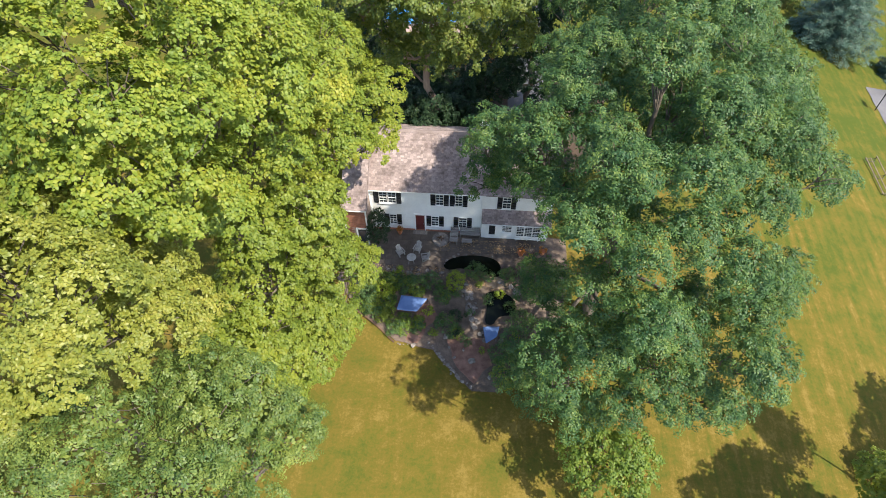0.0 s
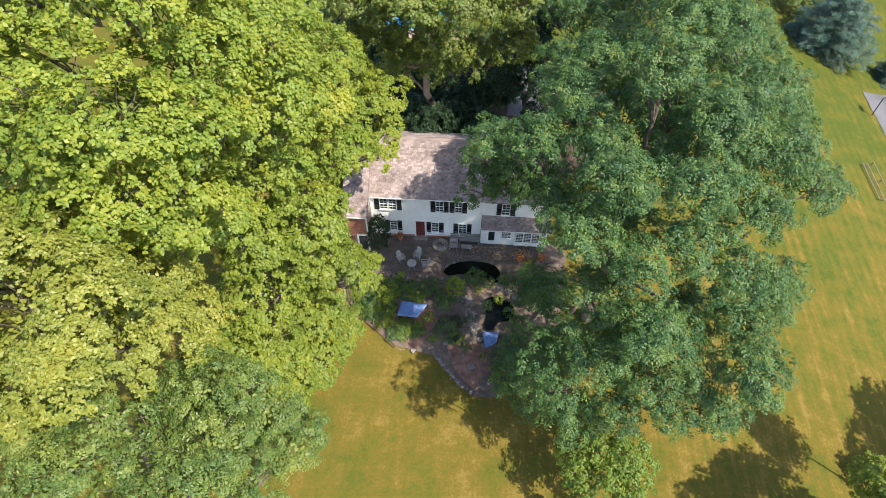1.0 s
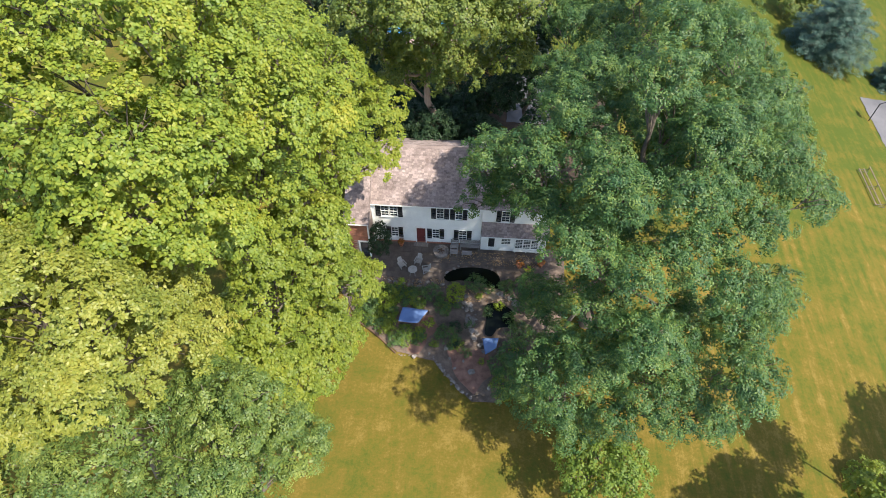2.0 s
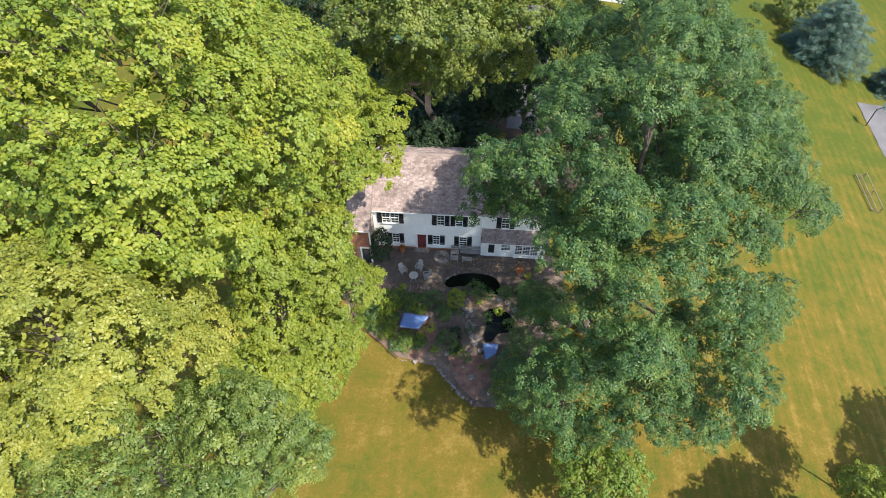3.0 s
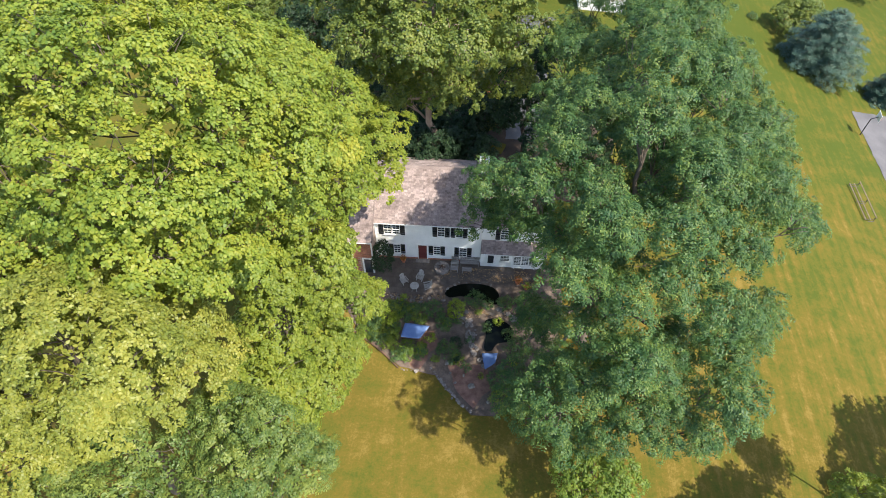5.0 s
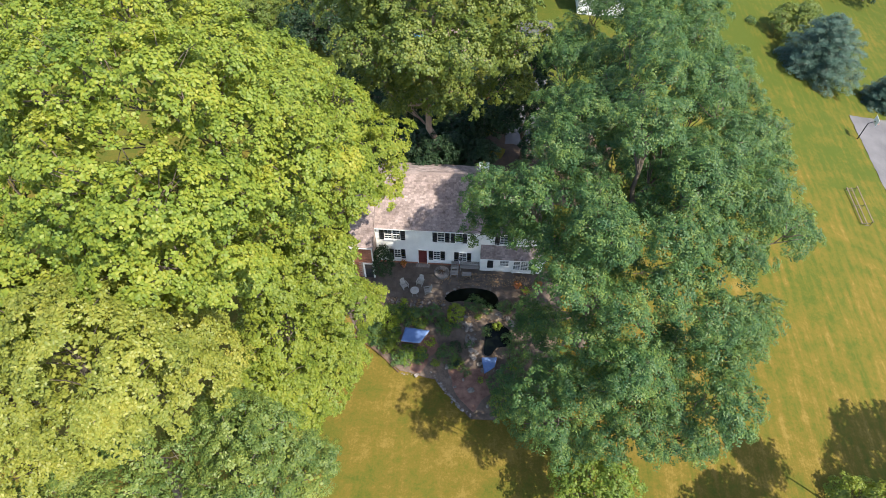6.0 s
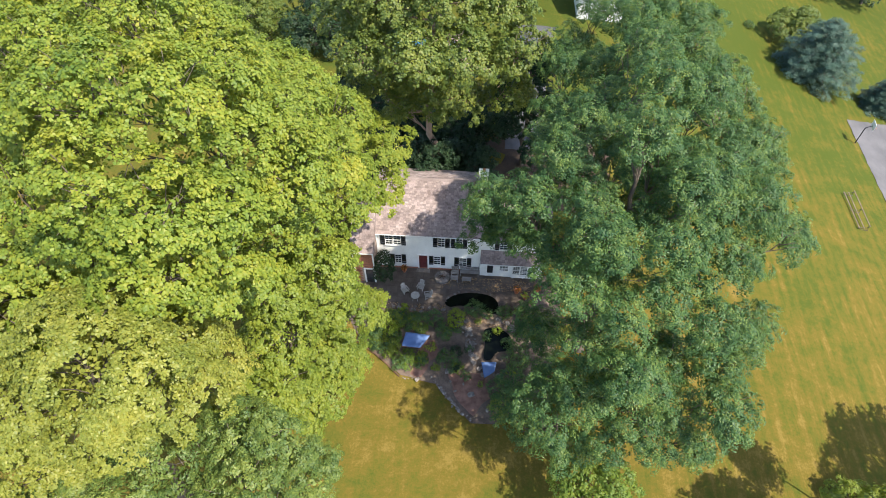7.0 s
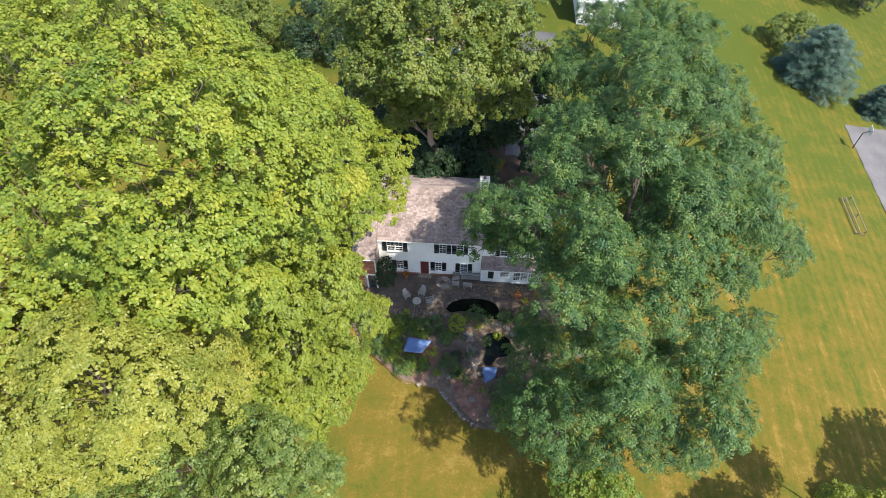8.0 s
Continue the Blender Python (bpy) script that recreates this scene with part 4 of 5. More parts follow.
def shingled(house, x0, x1, eave, ridge, name="shingles", course=0.17, label="weathered tan-brown roof shingles"):
    """Courses of single shingles on a slope from the eave (y, z) to the ridge (y, z)."""
    rnd = random.Random(int(x0 * 10) + 5)
    e, r = Vector((0, *eave)), Vector((0, *ridge))
    d = r - e
    n = int(d.length / course)
    up = d.normalized()
    nor = up.cross(Vector((1, 0, 0)))
    if nor.z < 0:
        nor = -nor
    verts, faces = [], []
    for i in range(n):
        x = x0 - rnd.uniform(0, 0.2)
        while x < x1:
            w = rnd.uniform(0.18, 0.36)
            a, b = max(x, x0), min(x + w - 0.012, x1)
            x += w
            if b - a < 0.05:
                continue
            low = e + up * (i * course - rnd.uniform(0, 0.025))
            top = e + up * min(d.length, (i + 1) * course + 0.05)
            lift = rnd.uniform(0.030, 0.048)
            k = len(verts)
            for xx in (a, b):
                for p, h in ((low, 0.004), (low, lift), (top, 0.012)):
                    q = p + nor * h
                    verts.append((xx, q.y, q.z))
            faces += [(k, k + 1, k + 4, k + 3), (k + 1, k + 2, k + 5, k + 4), (k, k + 2, k + 1), (k + 3, k + 4, k + 5)]
    ob = link(name, verts, faces, M_SHINGLE, house)
    return tagged(ob, label, kind="stuff")


def pierced(house, x0, x1, y, z0, z1, holes, thick=0.2, name="wall"):
    """A wall that faces -y with openings (x0, x1, z0, z1) right through it."""
    xs = sorted({x0, x1, *(h[0] for h in holes), *(h[1] for h in holes)})
    bm = bmesh.new()
    for a, b in zip(xs, xs[1:]):
        mid = (a + b) / 2
        z = z0
        for h in sorted((h[2], h[3]) for h in holes if h[0] < mid < h[1]):
            if h[0] > z + 0.001:
                add_box(bm, a, b, y, y + thick, z, h[0])
            z = h[1]
        if z < z1:
            add_box(bm, a, b, y, y + thick, z, z1)
    bmesh.ops.remove_doubles(bm, verts=bm.verts, dist=0.0005)
    return part(name, bm, M_WHITE, house)


def clapboards(house, x0, x1, y, z0, z1, holes, name="siding", board=0.20):
    """Lapped white boards over a wall that faces -y, stopping at the openings (x0, x1, z0, z1)."""
    verts, faces = [], []
    n = int(round((z1 - z0) / board))
    for i in range(n):
        a, b = z0 + (z1 - z0) * i / n, z0 + (z1 - z0) * (i + 1) / n
        cuts = sorted((h[0], h[1]) for h in holes if h[2] < b - 0.02 and h[3] > a + 0.02)
        x = x0
        spans = []
        for c, d in cuts:
            if c > x:
                spans.append((x, c))
            x = max(x, d)
        if x < x1:
            spans.append((x, x1))
        for c, d in spans:
            k = len(verts)
            for xx in (c, d):
                verts += [(xx, y - 0.004, a), (xx, y - 0.026, a), (xx, y - 0.006, b), (xx, y - 0.004, b)]
            faces += [(k, k + 4, k + 5, k + 1), (k + 1, k + 5, k + 6, k + 2), (k + 2, k + 6, k + 7, k + 3)]
    return link(name, verts, faces, M_WHITE, house)


house = thing("house", (0, 0, 0), "white two-storey house with black shutters and a weathered shingle roof", "house")
XL, XR, DEEP, EAVE, RIDGE = -4.10, 6.10, 8.6, 5.36, 8.46
openings = [(-3.66, -1.20, 3.60, 5.0), (1.44, 3.06, 3.60, 5.0), (3.16, 4.74, 3.60, 5.0), (-2.85, -1.28, 0.78, 2.12), (1.02, 2.62, 0.78, 2.12), (3.54, 5.22, 0.74, 2.10), (-0.06, 0.92, 0.0, 2.30)]
pierced(house, XL, XR, 0.0, -0.4, EAVE - 0.02, openings)
for x in (XL, XR - 0.2):
    part("wall", profile_x([(0.201, -0.4), (0.201, EAVE + 0.02), (DEEP / 2, RIDGE - 0.16), (DEEP - 0.201, EAVE + 0.02), (DEEP - 0.201, -0.4)], x, x + 0.2), M_WHITE, house, "white gable wall")
part("wall", box(XL, XR, DEEP - 0.2, DEEP, -0.4, EAVE - 0.02), M_WHITE, house)
part("interior", box(XL + 0.21, XR - 0.21, 1.6, 1.7, -0.3, EAVE), M_GREYWOOD, house, "dim inner partition behind the windows")
clapboards(house, XL + 0.12, XR - 0.12, 0.0, 0.25, EAVE - 0.12, openings)
shuttered(house, -3.66, -1.20, 3.60, 5.0, double=True)
shuttered(house, 1.44, 3.06, 3.60, 5.0)
shuttered(house, 3.16, 4.74, 3.60, 5.0)
shuttered(house, -2.85, -1.28, 0.78, 2.12)
shuttered(house, 1.02, 2.62, 0.78, 2.12)
shuttered(house, 3.54, 5.22, 0.74, 2.10)
part("foundation", box(XL - 0.02, XR + 0.02, -0.05, -0.028, -0.3, 0.24), M_BRICK, house, "red brick foundation course")
for x in (XL, XR - 0.12):
    part("corner_board", box(x, x + 0.12, -0.034, -0.004, 0.25, EAVE - 0.12), M_TRIM, house)
door = part("door", box(0.02, 0.84, -0.045, 0.02, 0.12, 2.18), M_RED, house, "red panelled front door")
for z in (0.32, 1.02, 1.55):
    for x in (0.10, 0.47):
        part("panel", box(x, x + 0.29, -0.062, -0.047, z, z + (0.56 if z < 1.5 else 0.48), 0.008), M_RED, door)
bm = bmesh.new()
bmesh.ops.create_uvsphere(bm, u_segments=8, v_segments=6, radius=0.035, matrix=Matrix.Translation((0.76, -0.085, 1.05)))
part("door_knob", bm, M_METAL, door, "metal door knob")
bm = bmesh.new()
add_box(bm, -0.08, 0.015, -0.06, 0.0, 0.1, 2.27)
add_box(bm, 0.845, 0.94, -0.06, 0.0, 0.1, 2.27)
add_box(bm, -0.12, 0.98, -0.08, 0.0, 2.19, 2.34)
part("door_frame", bm, M_TRIM, house)
part("doorstep", box(-0.25, 1.1, -0.55, -0.055, -0.05, 0.10, 0.015), M_ROCK, house, "stone doorstep")
# roof with overhangs
part("roof", profile_x([(-0.20, EAVE - 0.10), (-0.20, EAVE), (DEEP / 2, RIDGE), (DEEP + 0.20, EAVE), (DEEP + 0.20, EAVE - 0.10), (DEEP / 2, RIDGE - 0.11)], XL - 0.22, XR + 0.22), M_ROOFDECK, house)
slope_e, slope_r = (-0.22, EAVE - 0.01), (DEEP / 2, RIDGE + 0.012)
shingled(house, XL - 0.24, XR + 0.24, slope_e, slope_r)
shingled(house, XL - 0.24, XR + 0.24, (DEEP + 0.22, EAVE - 0.01), (DEEP / 2, RIDGE + 0.012))
part("ridge_cap", profile_x([(DEEP / 2 - 0.20, RIDGE - 0.055), (DEEP / 2, RIDGE + 0.11), (DEEP / 2 + 0.20, RIDGE - 0.055), (DEEP / 2, RIDGE + 0.07)], XL - 0.25, XR + 0.25), M_SHINGLE, house)
part("gutter", box(XL - 0.2, XR + 0.2, -0.29, -0.205, EAVE - 0.11, EAVE - 0.04), M_TRIM, house, "white eaves gutter")
part("frieze", box(XL, XR, -0.05, -0.006, EAVE - 0.12, EAVE - 0.02), M_TRIM, house)
for x in (XL + 0.02, XR - 0.1):
    part("downpipe", add_tube(bmesh.new(), (x + 0.05, -0.09, 0.05), (x + 0.05, -0.09, EAVE - 0.2), 0.04), M_TRIM, house)
bm = box(5.55, 6.35, 4.05, 4.75, 6.8, 9.75, 0.02)
add_box(bm, 5.48, 6.42, 3.98, 4.82, 9.5, 9.68, 0.01)
part("chimney", bm, M_TRIM, house, "white painted chimney stack")
bm = bmesh.new()
add_tube(bm, (5.95, 4.4, 9.75), (5.95, 4.4, 10.05), 0.15, 0.12, 10)
part("flue", bm, M_BRICK, house)
# kitchen wing, set back, with a low roof before it
UP = [(7.42, 9.10, 3.15, 4.60)]
pierced(house, XR + 0.01, 12.4, 0.42, 2.7, 4.9, UP, 0.2, "wing_wall")
part("wing_wall", box(XR + 0.01, 12.4, 7.3, 7.5, -0.4, 4.9), M_WHITE, house)
part("wing_wall", box(12.2, 12.4, 0.621, 7.299, -0.4, 4.9), M_WHITE, house)
part("interior", box(XR + 0.01, 12.19, 1.8, 1.9, 0.0, 4.8), M_GREYWOOD, house)
clapboards(house, XR + 0.02, 12.4, 0.42, 2.95, 4.8, UP, "wing_siding")
part("wing_roof", profile_x([(0.20, 4.83), (0.20, 4.93), (4.0, 7.35), (7.8, 4.93), (7.8, 4.83), (4.0, 7.25)], XR + 0.25, 12.7), M_ROOFDECK, house)
shingled(house, XR + 0.26, 12.7, (0.18, 4.93), (4.0, 7.36))
shuttered(house, 7.42, 9.10, 3.15, 4.60, 0.42)
LEAN = [(6.76, 7.46, 0.55, 1.92), (8.0, 8.92, 0.98, 1.86), (9.32, 11.55, 0.50, 1.88)]
pierced(house, XR + 0.01, 12.2, -0.50, -0.3, 2.36, LEAN, 0.15, "leanto_wall")
part("leanto_side", box(12.05, 12.2, -0.349, 0.42, -0.3, 2.36), M_WHITE, house)
clapboards(house, XR + 0.02, 12.15, -0.50, 0.1, 2.26, LEAN, "leanto_siding")
part("leanto_roof", profile_x([(-0.80, 2.26), (-0.80, 2.36), (0.40, 3.0), (0.40, 2.88)], XR + 0.02, 12.4), M_ROOFDECK, house)
shingled(house, XR + 0.02, 12.4, (-0.82, 2.36), (0.40, 3.01), label="shaded brown lean-to shingles")
part("gutter", box(XR + 0.02, 12.4, -0.90, -0.825, 2.25, 2.32), M_TRIM, house, "white eaves gutter")
bm = bmesh.new()
for a, b, c, d in ((6.76, 6.82, 0.55, 1.92), (7.40, 7.46, 0.55, 1.92), (6.82, 7.40, 1.86, 1.92)):
    add_box(bm, a, b, -0.54, -0.42, c, d)
part("door_frame", bm, M_TRIM, house)
hatch = part("door", box(6.825, 7.395, -0.50, -0.44, 0.55, 1.855, 0.008), M_BLACK, house, "dark boarded lean-to door")
for i in range(4):
    part("board", box(6.835 + i * 0.14, 6.965 + i * 0.14, -0.515, -0.502, 0.58, 1.83), M_BLACK, hatch)
window(house, 8.0, 8.92, 0.98, 1.86, -0.49, 2)
# wide window of small panes
for i in range(3):
    x = 9.335 + i * 0.738
    wide = window(house, x, x + 0.722, 0.50, 1.87, -0.52, 2, 3, "window")
    tagged(wide, "white casement of small panes")
part("window_ledge", box(9.2, 11.67, -0.82, -0.66, 0.36, 0.43, 0.01), M_TRIM, house, "white ledge under the wide window")
for x in (9.4, 10.4, 11.4):
    part("ledge_bracket", box(x - 0.04, x + 0.04, -0.80, -0.527, 0.22, 0.358), M_TRIM, house)
# brick wing with its own roof, which stands a little above the main slope
part("brick_core", box(-6.02, XL - 0.005, -1.97, 7.2, -0.4, 4.55), M_JOINT, house)
part("wing_gable", profile_x([(-1.97, 4.551), (2.6, 7.86), (7.2, 4.551)], -6.02, XL - 0.005), M_WHITE, house, "white gable of the brick wing")
part("wing_roof", profile_x([(-2.15, 4.62), (-2.15, 4.72), (2.6, 8.16), (7.4, 4.72), (7.4, 4.62), (2.6, 8.04)], -6.25, XL + 0.10), M_ROOFDECK, house)
shingled(house, -6.27, XL + 0.07, (-2.17, 4.71), (2.6, 8.17))
part("rake_board", profile_x([(-2.16, 4.58), (-2.16, 4.76), (2.6, 8.22), (2.6, 7.98)], XL + 0.101, XL + 0.16), M_SHINGLE, house, "weathered rake board")
part("gutter", box(-6.27, XL + 0.08, -2.25, -2.16, 4.60, 4.68), M_TRIM, house, "white eaves gutter")
part("corner_board", box(-6.10, -6.0, -2.04, -1.90, -0.2, 4.55), M_TRIM, house)
part("corner_board", box(XL - 0.10, XL + 0.02, -2.04, -1.975, -0.2, 4.55), M_TRIM, house)
porch_door = part("door", box(-5.0, -4.25, -2.055, -2.02, 0.05, 2.1), M_BLACK, house, "dark glazed porch door")
part("pane", box(-4.9, -4.35, -2.068, -2.057, 0.5, 1.95), M_GLASS, porch_door)
bm = bmesh.new()
for a, b in ((-5.16, -5.01), (-4.24, -4.09)):
    add_box(bm, a, b, -2.09, -2.0, 0.0, 2.25)
add_box(bm, -5.01, -4.24, -2.09, -2.0, 2.11, 2.25)
part("door_frame", bm, M_TRIM, house, "white painted door frame")
# bricks of its front, laid in courses
brick_mesh = None
random.seed(4)
rows_n = 0
count = 0
z = 0.02
while z < 4.42 and count < 300:
    off = -6.0 + (0.0 if rows_n % 2 else -0.22)
    x = off
    while x < XL - 0.05:
        a, b = max(x, -5.99), min(x + 0.42, XL - 0.11)
        x += 0.44
        if b - a < 0.1 or (b > -5.17 and a < -4.08 and z < 2.26):
            continue
        if b - a > 0.40:
            if brick_mesh is None:
                bk = box(0, 0.42, -0.03, 0.0, 0, 0.125)
                bmesh.ops.recalc_face_normals(bk, faces=bk.faces)
                brick_mesh = bpy.data.meshes.new("brick")
                bk.to_mesh(brick_mesh)
                bk.free()
                brick_mesh.materials.append(M_BRICK)
            ob = new("brick", brick_mesh)
            ob.parent = house
            ob.location = (a, -1.972 - random.uniform(0, 0.006), z)
        else:
            ob = part("brick", box(a, b, -2.002, -1.972, z, z + 0.125), M_BRICK, house)
        count += 1
    z += 0.14
    rows_n += 1


# ---- the patio and what stands on it ----
patio = patch("patio", [(-4.1, -0.05), (12.8, -0.05), (12.8, -1.2), (9.0, -3.0), (8.2, -2.6), (4.6, -2.5), (2.9, -3.4), (1.6, -4.3), (-4.4, -4.4)], M_MORTAR, "stone patio in front of the house", "patio", 0.022)


def flagstones():
    """Uneven slabs in rows, each one a piece of the patio."""
    rnd = random.Random(12)
    y = -4.25
    while y < -0.15:
        d = rnd.uniform(0.5, 0.75)
        x = -4.2 + rnd.uniform(0, 0.3)
        edge = 1.5 if y < -3.3 else (2.7 if y < -2.5 else 9.0)
        while x < edge:
            w = rnd.uniform(0.5, 1.05)
            inset = 0.02
            bm = box(x + inset, x + w - inset, y + inset, min(y + d, -0.06) - inset, 0.0, 0.045 + rnd.uniform(0, 0.008))
            for v in bm.verts:
                v.co.x += rnd.uniform(-0.012, 0.012)
                v.co.y += rnd.uniform(-0.012, 0.012)
            part("slab", bm, M_SLAB, patio)
            x += w
        y += d


flagstones()


def lounge_chair(at, turn, label):
    """A slatted garden chair with a raked back and broad arms."""
    ob = thing("garden_chair", at, label, "chair", "chairs round the patio table", turn)
    ob.scale = (0.86, 0.86, 0.9)
    for i in range(5):
        m = Matrix.Translation((0, -0.26 + i * 0.125, 0.37 - i * 0.022)) @ Matrix.Rotation(radians(-10), 4, "X")
        part("seat_slat", add_box(bmesh.new(), -0.27, 0.27, -0.055, 0.055, -0.012, 0.012, m=m), M_CHAIR, ob)
    for i in range(5):
        m = Matrix.Translation((-0.22 + i * 0.11, 0.40, 0.60 + 0.02 * (2 - abs(i - 2)))) @ Matrix.Rotation(radians(-22), 4, "X")
        part("back_slat", add_box(bmesh.new(), -0.049, 0.049, -0.012, 0.012, -0.38, 0.40 + 0.03 * (2 - abs(i - 2)), m=m), M_CHAIR, ob)
    for s in (-1, 1):
        part("armrest", box(s * 0.35 - 0.06, s * 0.35 + 0.06, -0.36, 0.40, 0.54, 0.565, 0.006), M_CHAIR, ob)
        part("leg", box(s * 0.31 - 0.03, s * 0.31 + 0.03, -0.33, -0.26, 0.0, 0.539), M_CHAIR, ob)
        m = Matrix.Translation((s * 0.31, 0.08, 0.22)) @ Matrix.Rotation(radians(20), 4, "X")
        part("leg", add_box(bmesh.new(), -0.025, 0.025, -0.42, 0.42, -0.05, 0.05, m=m), M_CHAIR, ob)
    return ob


Z0 = 0.05
lounge_chair((-1.10, -3.05, Z0), 40, "pale slatted garden chair facing the round table")
lounge_chair((0.38, -2.55, Z0), -18, "pale slatted garden chair with its back to the house")
lounge_chair((1.15, -3.5, Z0), -75, "pale slatted garden chair beside the round table")

table = thing("round_table", (-0.02, -3.85, Z0), "pale round garden table on the stone patio", "table")
bm = bmesh.new()
bmesh.ops.create_cone(bm, cap_ends=True, segments=28, radius1=0.43, radius2=0.43, depth=0.035, matrix=Matrix.Translation((0, 0, 0.70)))
part("tabletop", bm, M_CHAIR, table)
bm = bmesh.new()
bmesh.ops.create_cone(bm, cap_ends=True, segments=28, radius1=0.38, radius2=0.38, depth=0.03, matrix=Matrix.Translation((0, 0, 0.665)))
part("apron", bm, M_GREYWOOD, table)
for i in range(4):
    a = radians(45 + 90 * i)
    part("leg", add_tube(bmesh.new(), (0.34 * math.cos(a), 0.34 * math.sin(a), 0), (0.26 * math.cos(a), 0.26 * math.sin(a), 0.65), 0.028, 0.024), M_CHAIR, table)

# round stone fire ring
ring = thing("fire_pit", (2.40, -1.15, Z0), "round fire pit of pale stones with a dark ash bed", "fire pit")
ring.scale = (0.82, 0.82, 1.0)
for i in range(18):
    a = 2 * math.pi * i / 18
    m = Matrix.Rotation(a, 4, "Z")
    bm = add_box(bmesh.new(), 0.60, 0.92, -0.145, 0.145, 0.0, 0.30 + random.uniform(-0.02, 0.02), 0.02, m=m)
    part("stone", bm, M_ROCK, ring)
bm = bmesh.new()
bmesh.ops.create_cone(bm, cap_ends=True, segments=20, radius1=0.6, radius2=0.6, depth=0.2, matrix=Matrix.Translation((0, 0, 0.1)))
part("ash_bed", bm, M_ROCK, ring, "grey ash and charred wood")
for i in range(5):
    a = i * 1.3
    part("log", add_tube(bmesh.new(), (0.4 * math.cos(a), 0.4 * math.sin(a), 0.24), (-0.1 * math.cos(a), -0.15 * math.sin(a), 0.5), 0.05, 0.04), M_DARKWOOD, ring, "charred log")


def slat_bench(at, turn, width, label, name="bench", depth=0.5, back=True):
    ob = thing(name, at, label, "bench", "", turn)
    for i in range(4):
        part("seat_slat", box(-width / 2, width / 2, -depth / 2 + i * depth / 4, -depth / 2 + i * depth / 4 + depth / 4 - 0.015, 0.42, 0.445), M_GREYWOOD, ob)
    if back:
        for z in (0.55, 0.68, 0.81):
            part("back_slat", box(-width / 2, width / 2, depth / 2, depth / 2 + 0.025, z, z + 0.09), M_GREYWOOD, ob)
    for s in (-1, 1):
        for y, top in ((-depth / 2 + 0.03, 0.419), (depth / 2 - 0.03, 0.419)):
            part("leg", box(s * (width / 2 - 0.06) - 0.03, s * (width / 2 - 0.06) + 0.03, y - 0.03, y + 0.03, 0, top), M_GREYWOOD, ob)
        if back:
            part("back_post", box(s * (width / 2 - 0.06) - 0.025, s * (width / 2 - 0.06) + 0.025, depth / 2 + 0.026, depth / 2 + 0.066, 0.0, 0.92), M_GREYWOOD, ob)
    return ob


slat_bench((5.10, -0.45, Z0), 0, 1.9, "long grey slatted bench against the house wall")
low = slat_bench((4.85, -1.35, Z0), 0, 0.95, "low grey slatted coffee table before the bench", "coffee_table", 0.5, False)
lounge = slat_bench((3.62, -1.25, Z0), 0, 0.75, "grey slatted garden bench beside the fire pit", "garden_bench", 0.6)
slat_bench((3.66, -0.5, Z0), 0, 0.75, "pale slatted garden bench against the wall", "garden_bench", 0.5)


def pot(x, y, r, h, plant, label):
    ob = thing("plant_pot", (x, y, Z0 if y > -4 else gz(x, y) + 0.05), label, "plant pot")
    bm = bmesh.new()
    prof = [(0.68 * r, 0), (r, h * 0.86), (1.1 * r, h * 0.88), (1.1 * r, h), (0.92 * r, h), (0.9 * r, h * 0.8)]
    rings = []
    for rr, z in prof:
        rings.append([bm.verts.new((rr * math.cos(2 * math.pi * k / 14), rr * math.sin(2 * math.pi * k / 14), z)) for k in range(14)])
    for a, b in zip(rings, rings[1:]):
        for k in range(14):
            bm.faces.new((a[k], a[(k + 1) % 14], b[(k + 1) % 14], b[k]))
    bm.faces.new(rings[0][::-1])
    bm.faces.new(rings[-1])
    part("pot", bm, M_TERRA, ob)
    bpy.context.view_layer.update()
    zz = ob.matrix_world.translation.z
    crown(ob, [(x, y, zz + h + r * 0.6, r * 1.5, 0.8)], plant, "oval", 0.12, 14, 14, 0.16, low=-0.4, fill=0.1)
    return ob


pot(-1.45, -0.55, 0.22, 0.35, L_RUST, "terracotta pot with rust-coloured flowers by the wall")
pot(9.8, -2.4, 0.26, 0.4, L_RUST, "terracotta pot with orange leaves on the patio")
pot(11.8, -2.1, 0.26, 0.4, L_RUST, "terracotta pot with orange leaves by the bay window")
pot(10.6, -3.0, 0.22, 0.36, L_LIME, "terracotta pot with pale green leaves")


# ---- the garden bed ----
def sheet_pool(name, outline, z, label):
    bm = bmesh.new()
    bm.faces.new([bm.verts.new((x, y, z)) for x, y in outline])
    ob = part(name, bm, M_POND, None, label)
    return tagged(ob, category="pond", kind="structure")


def smooth_loop(points, k=6):
    out = []
    n = len(points)
    for i in range(n):
        p0, p1, p2, p3 = (Vector(points[(i + j - 1) % n]) for j in range(4))
        for s in range(k):
            t = s / k
            q = 0.5 * ((2 * p1) + (p2 - p0) * t + (2 * p0 - 5 * p1 + 4 * p2 - p3) * t * t + (3 * p1 - p0 - 3 * p2 + p3) * t ** 3)
            out.append((q.x, q.y))
    return out


pond_a = smooth_loop([(2.9, -4.0), (3.6, -3.2), (5.1, -2.75), (6.9, -2.85), (7.9, -3.5), (8.0, -4.8), (7.2, -5.0), (6.4, -4.5), (4.4, -4.3), (3.4, -4.5)])
pond_b = smooth_loop([(6.8, -6.9), (8.0, -6.6), (9.2, -7.4), (9.2, -8.8), (8.0, -9.2), (7.4, -10.0), (6.8, -9.8), (6.9, -8.4)])
sheet_pool("pond", pond_a, 0.062, "dark still garden pond beside the patio")
sheet_pool("pond", pond_b, 0.075, "dark lower garden pond between stones")

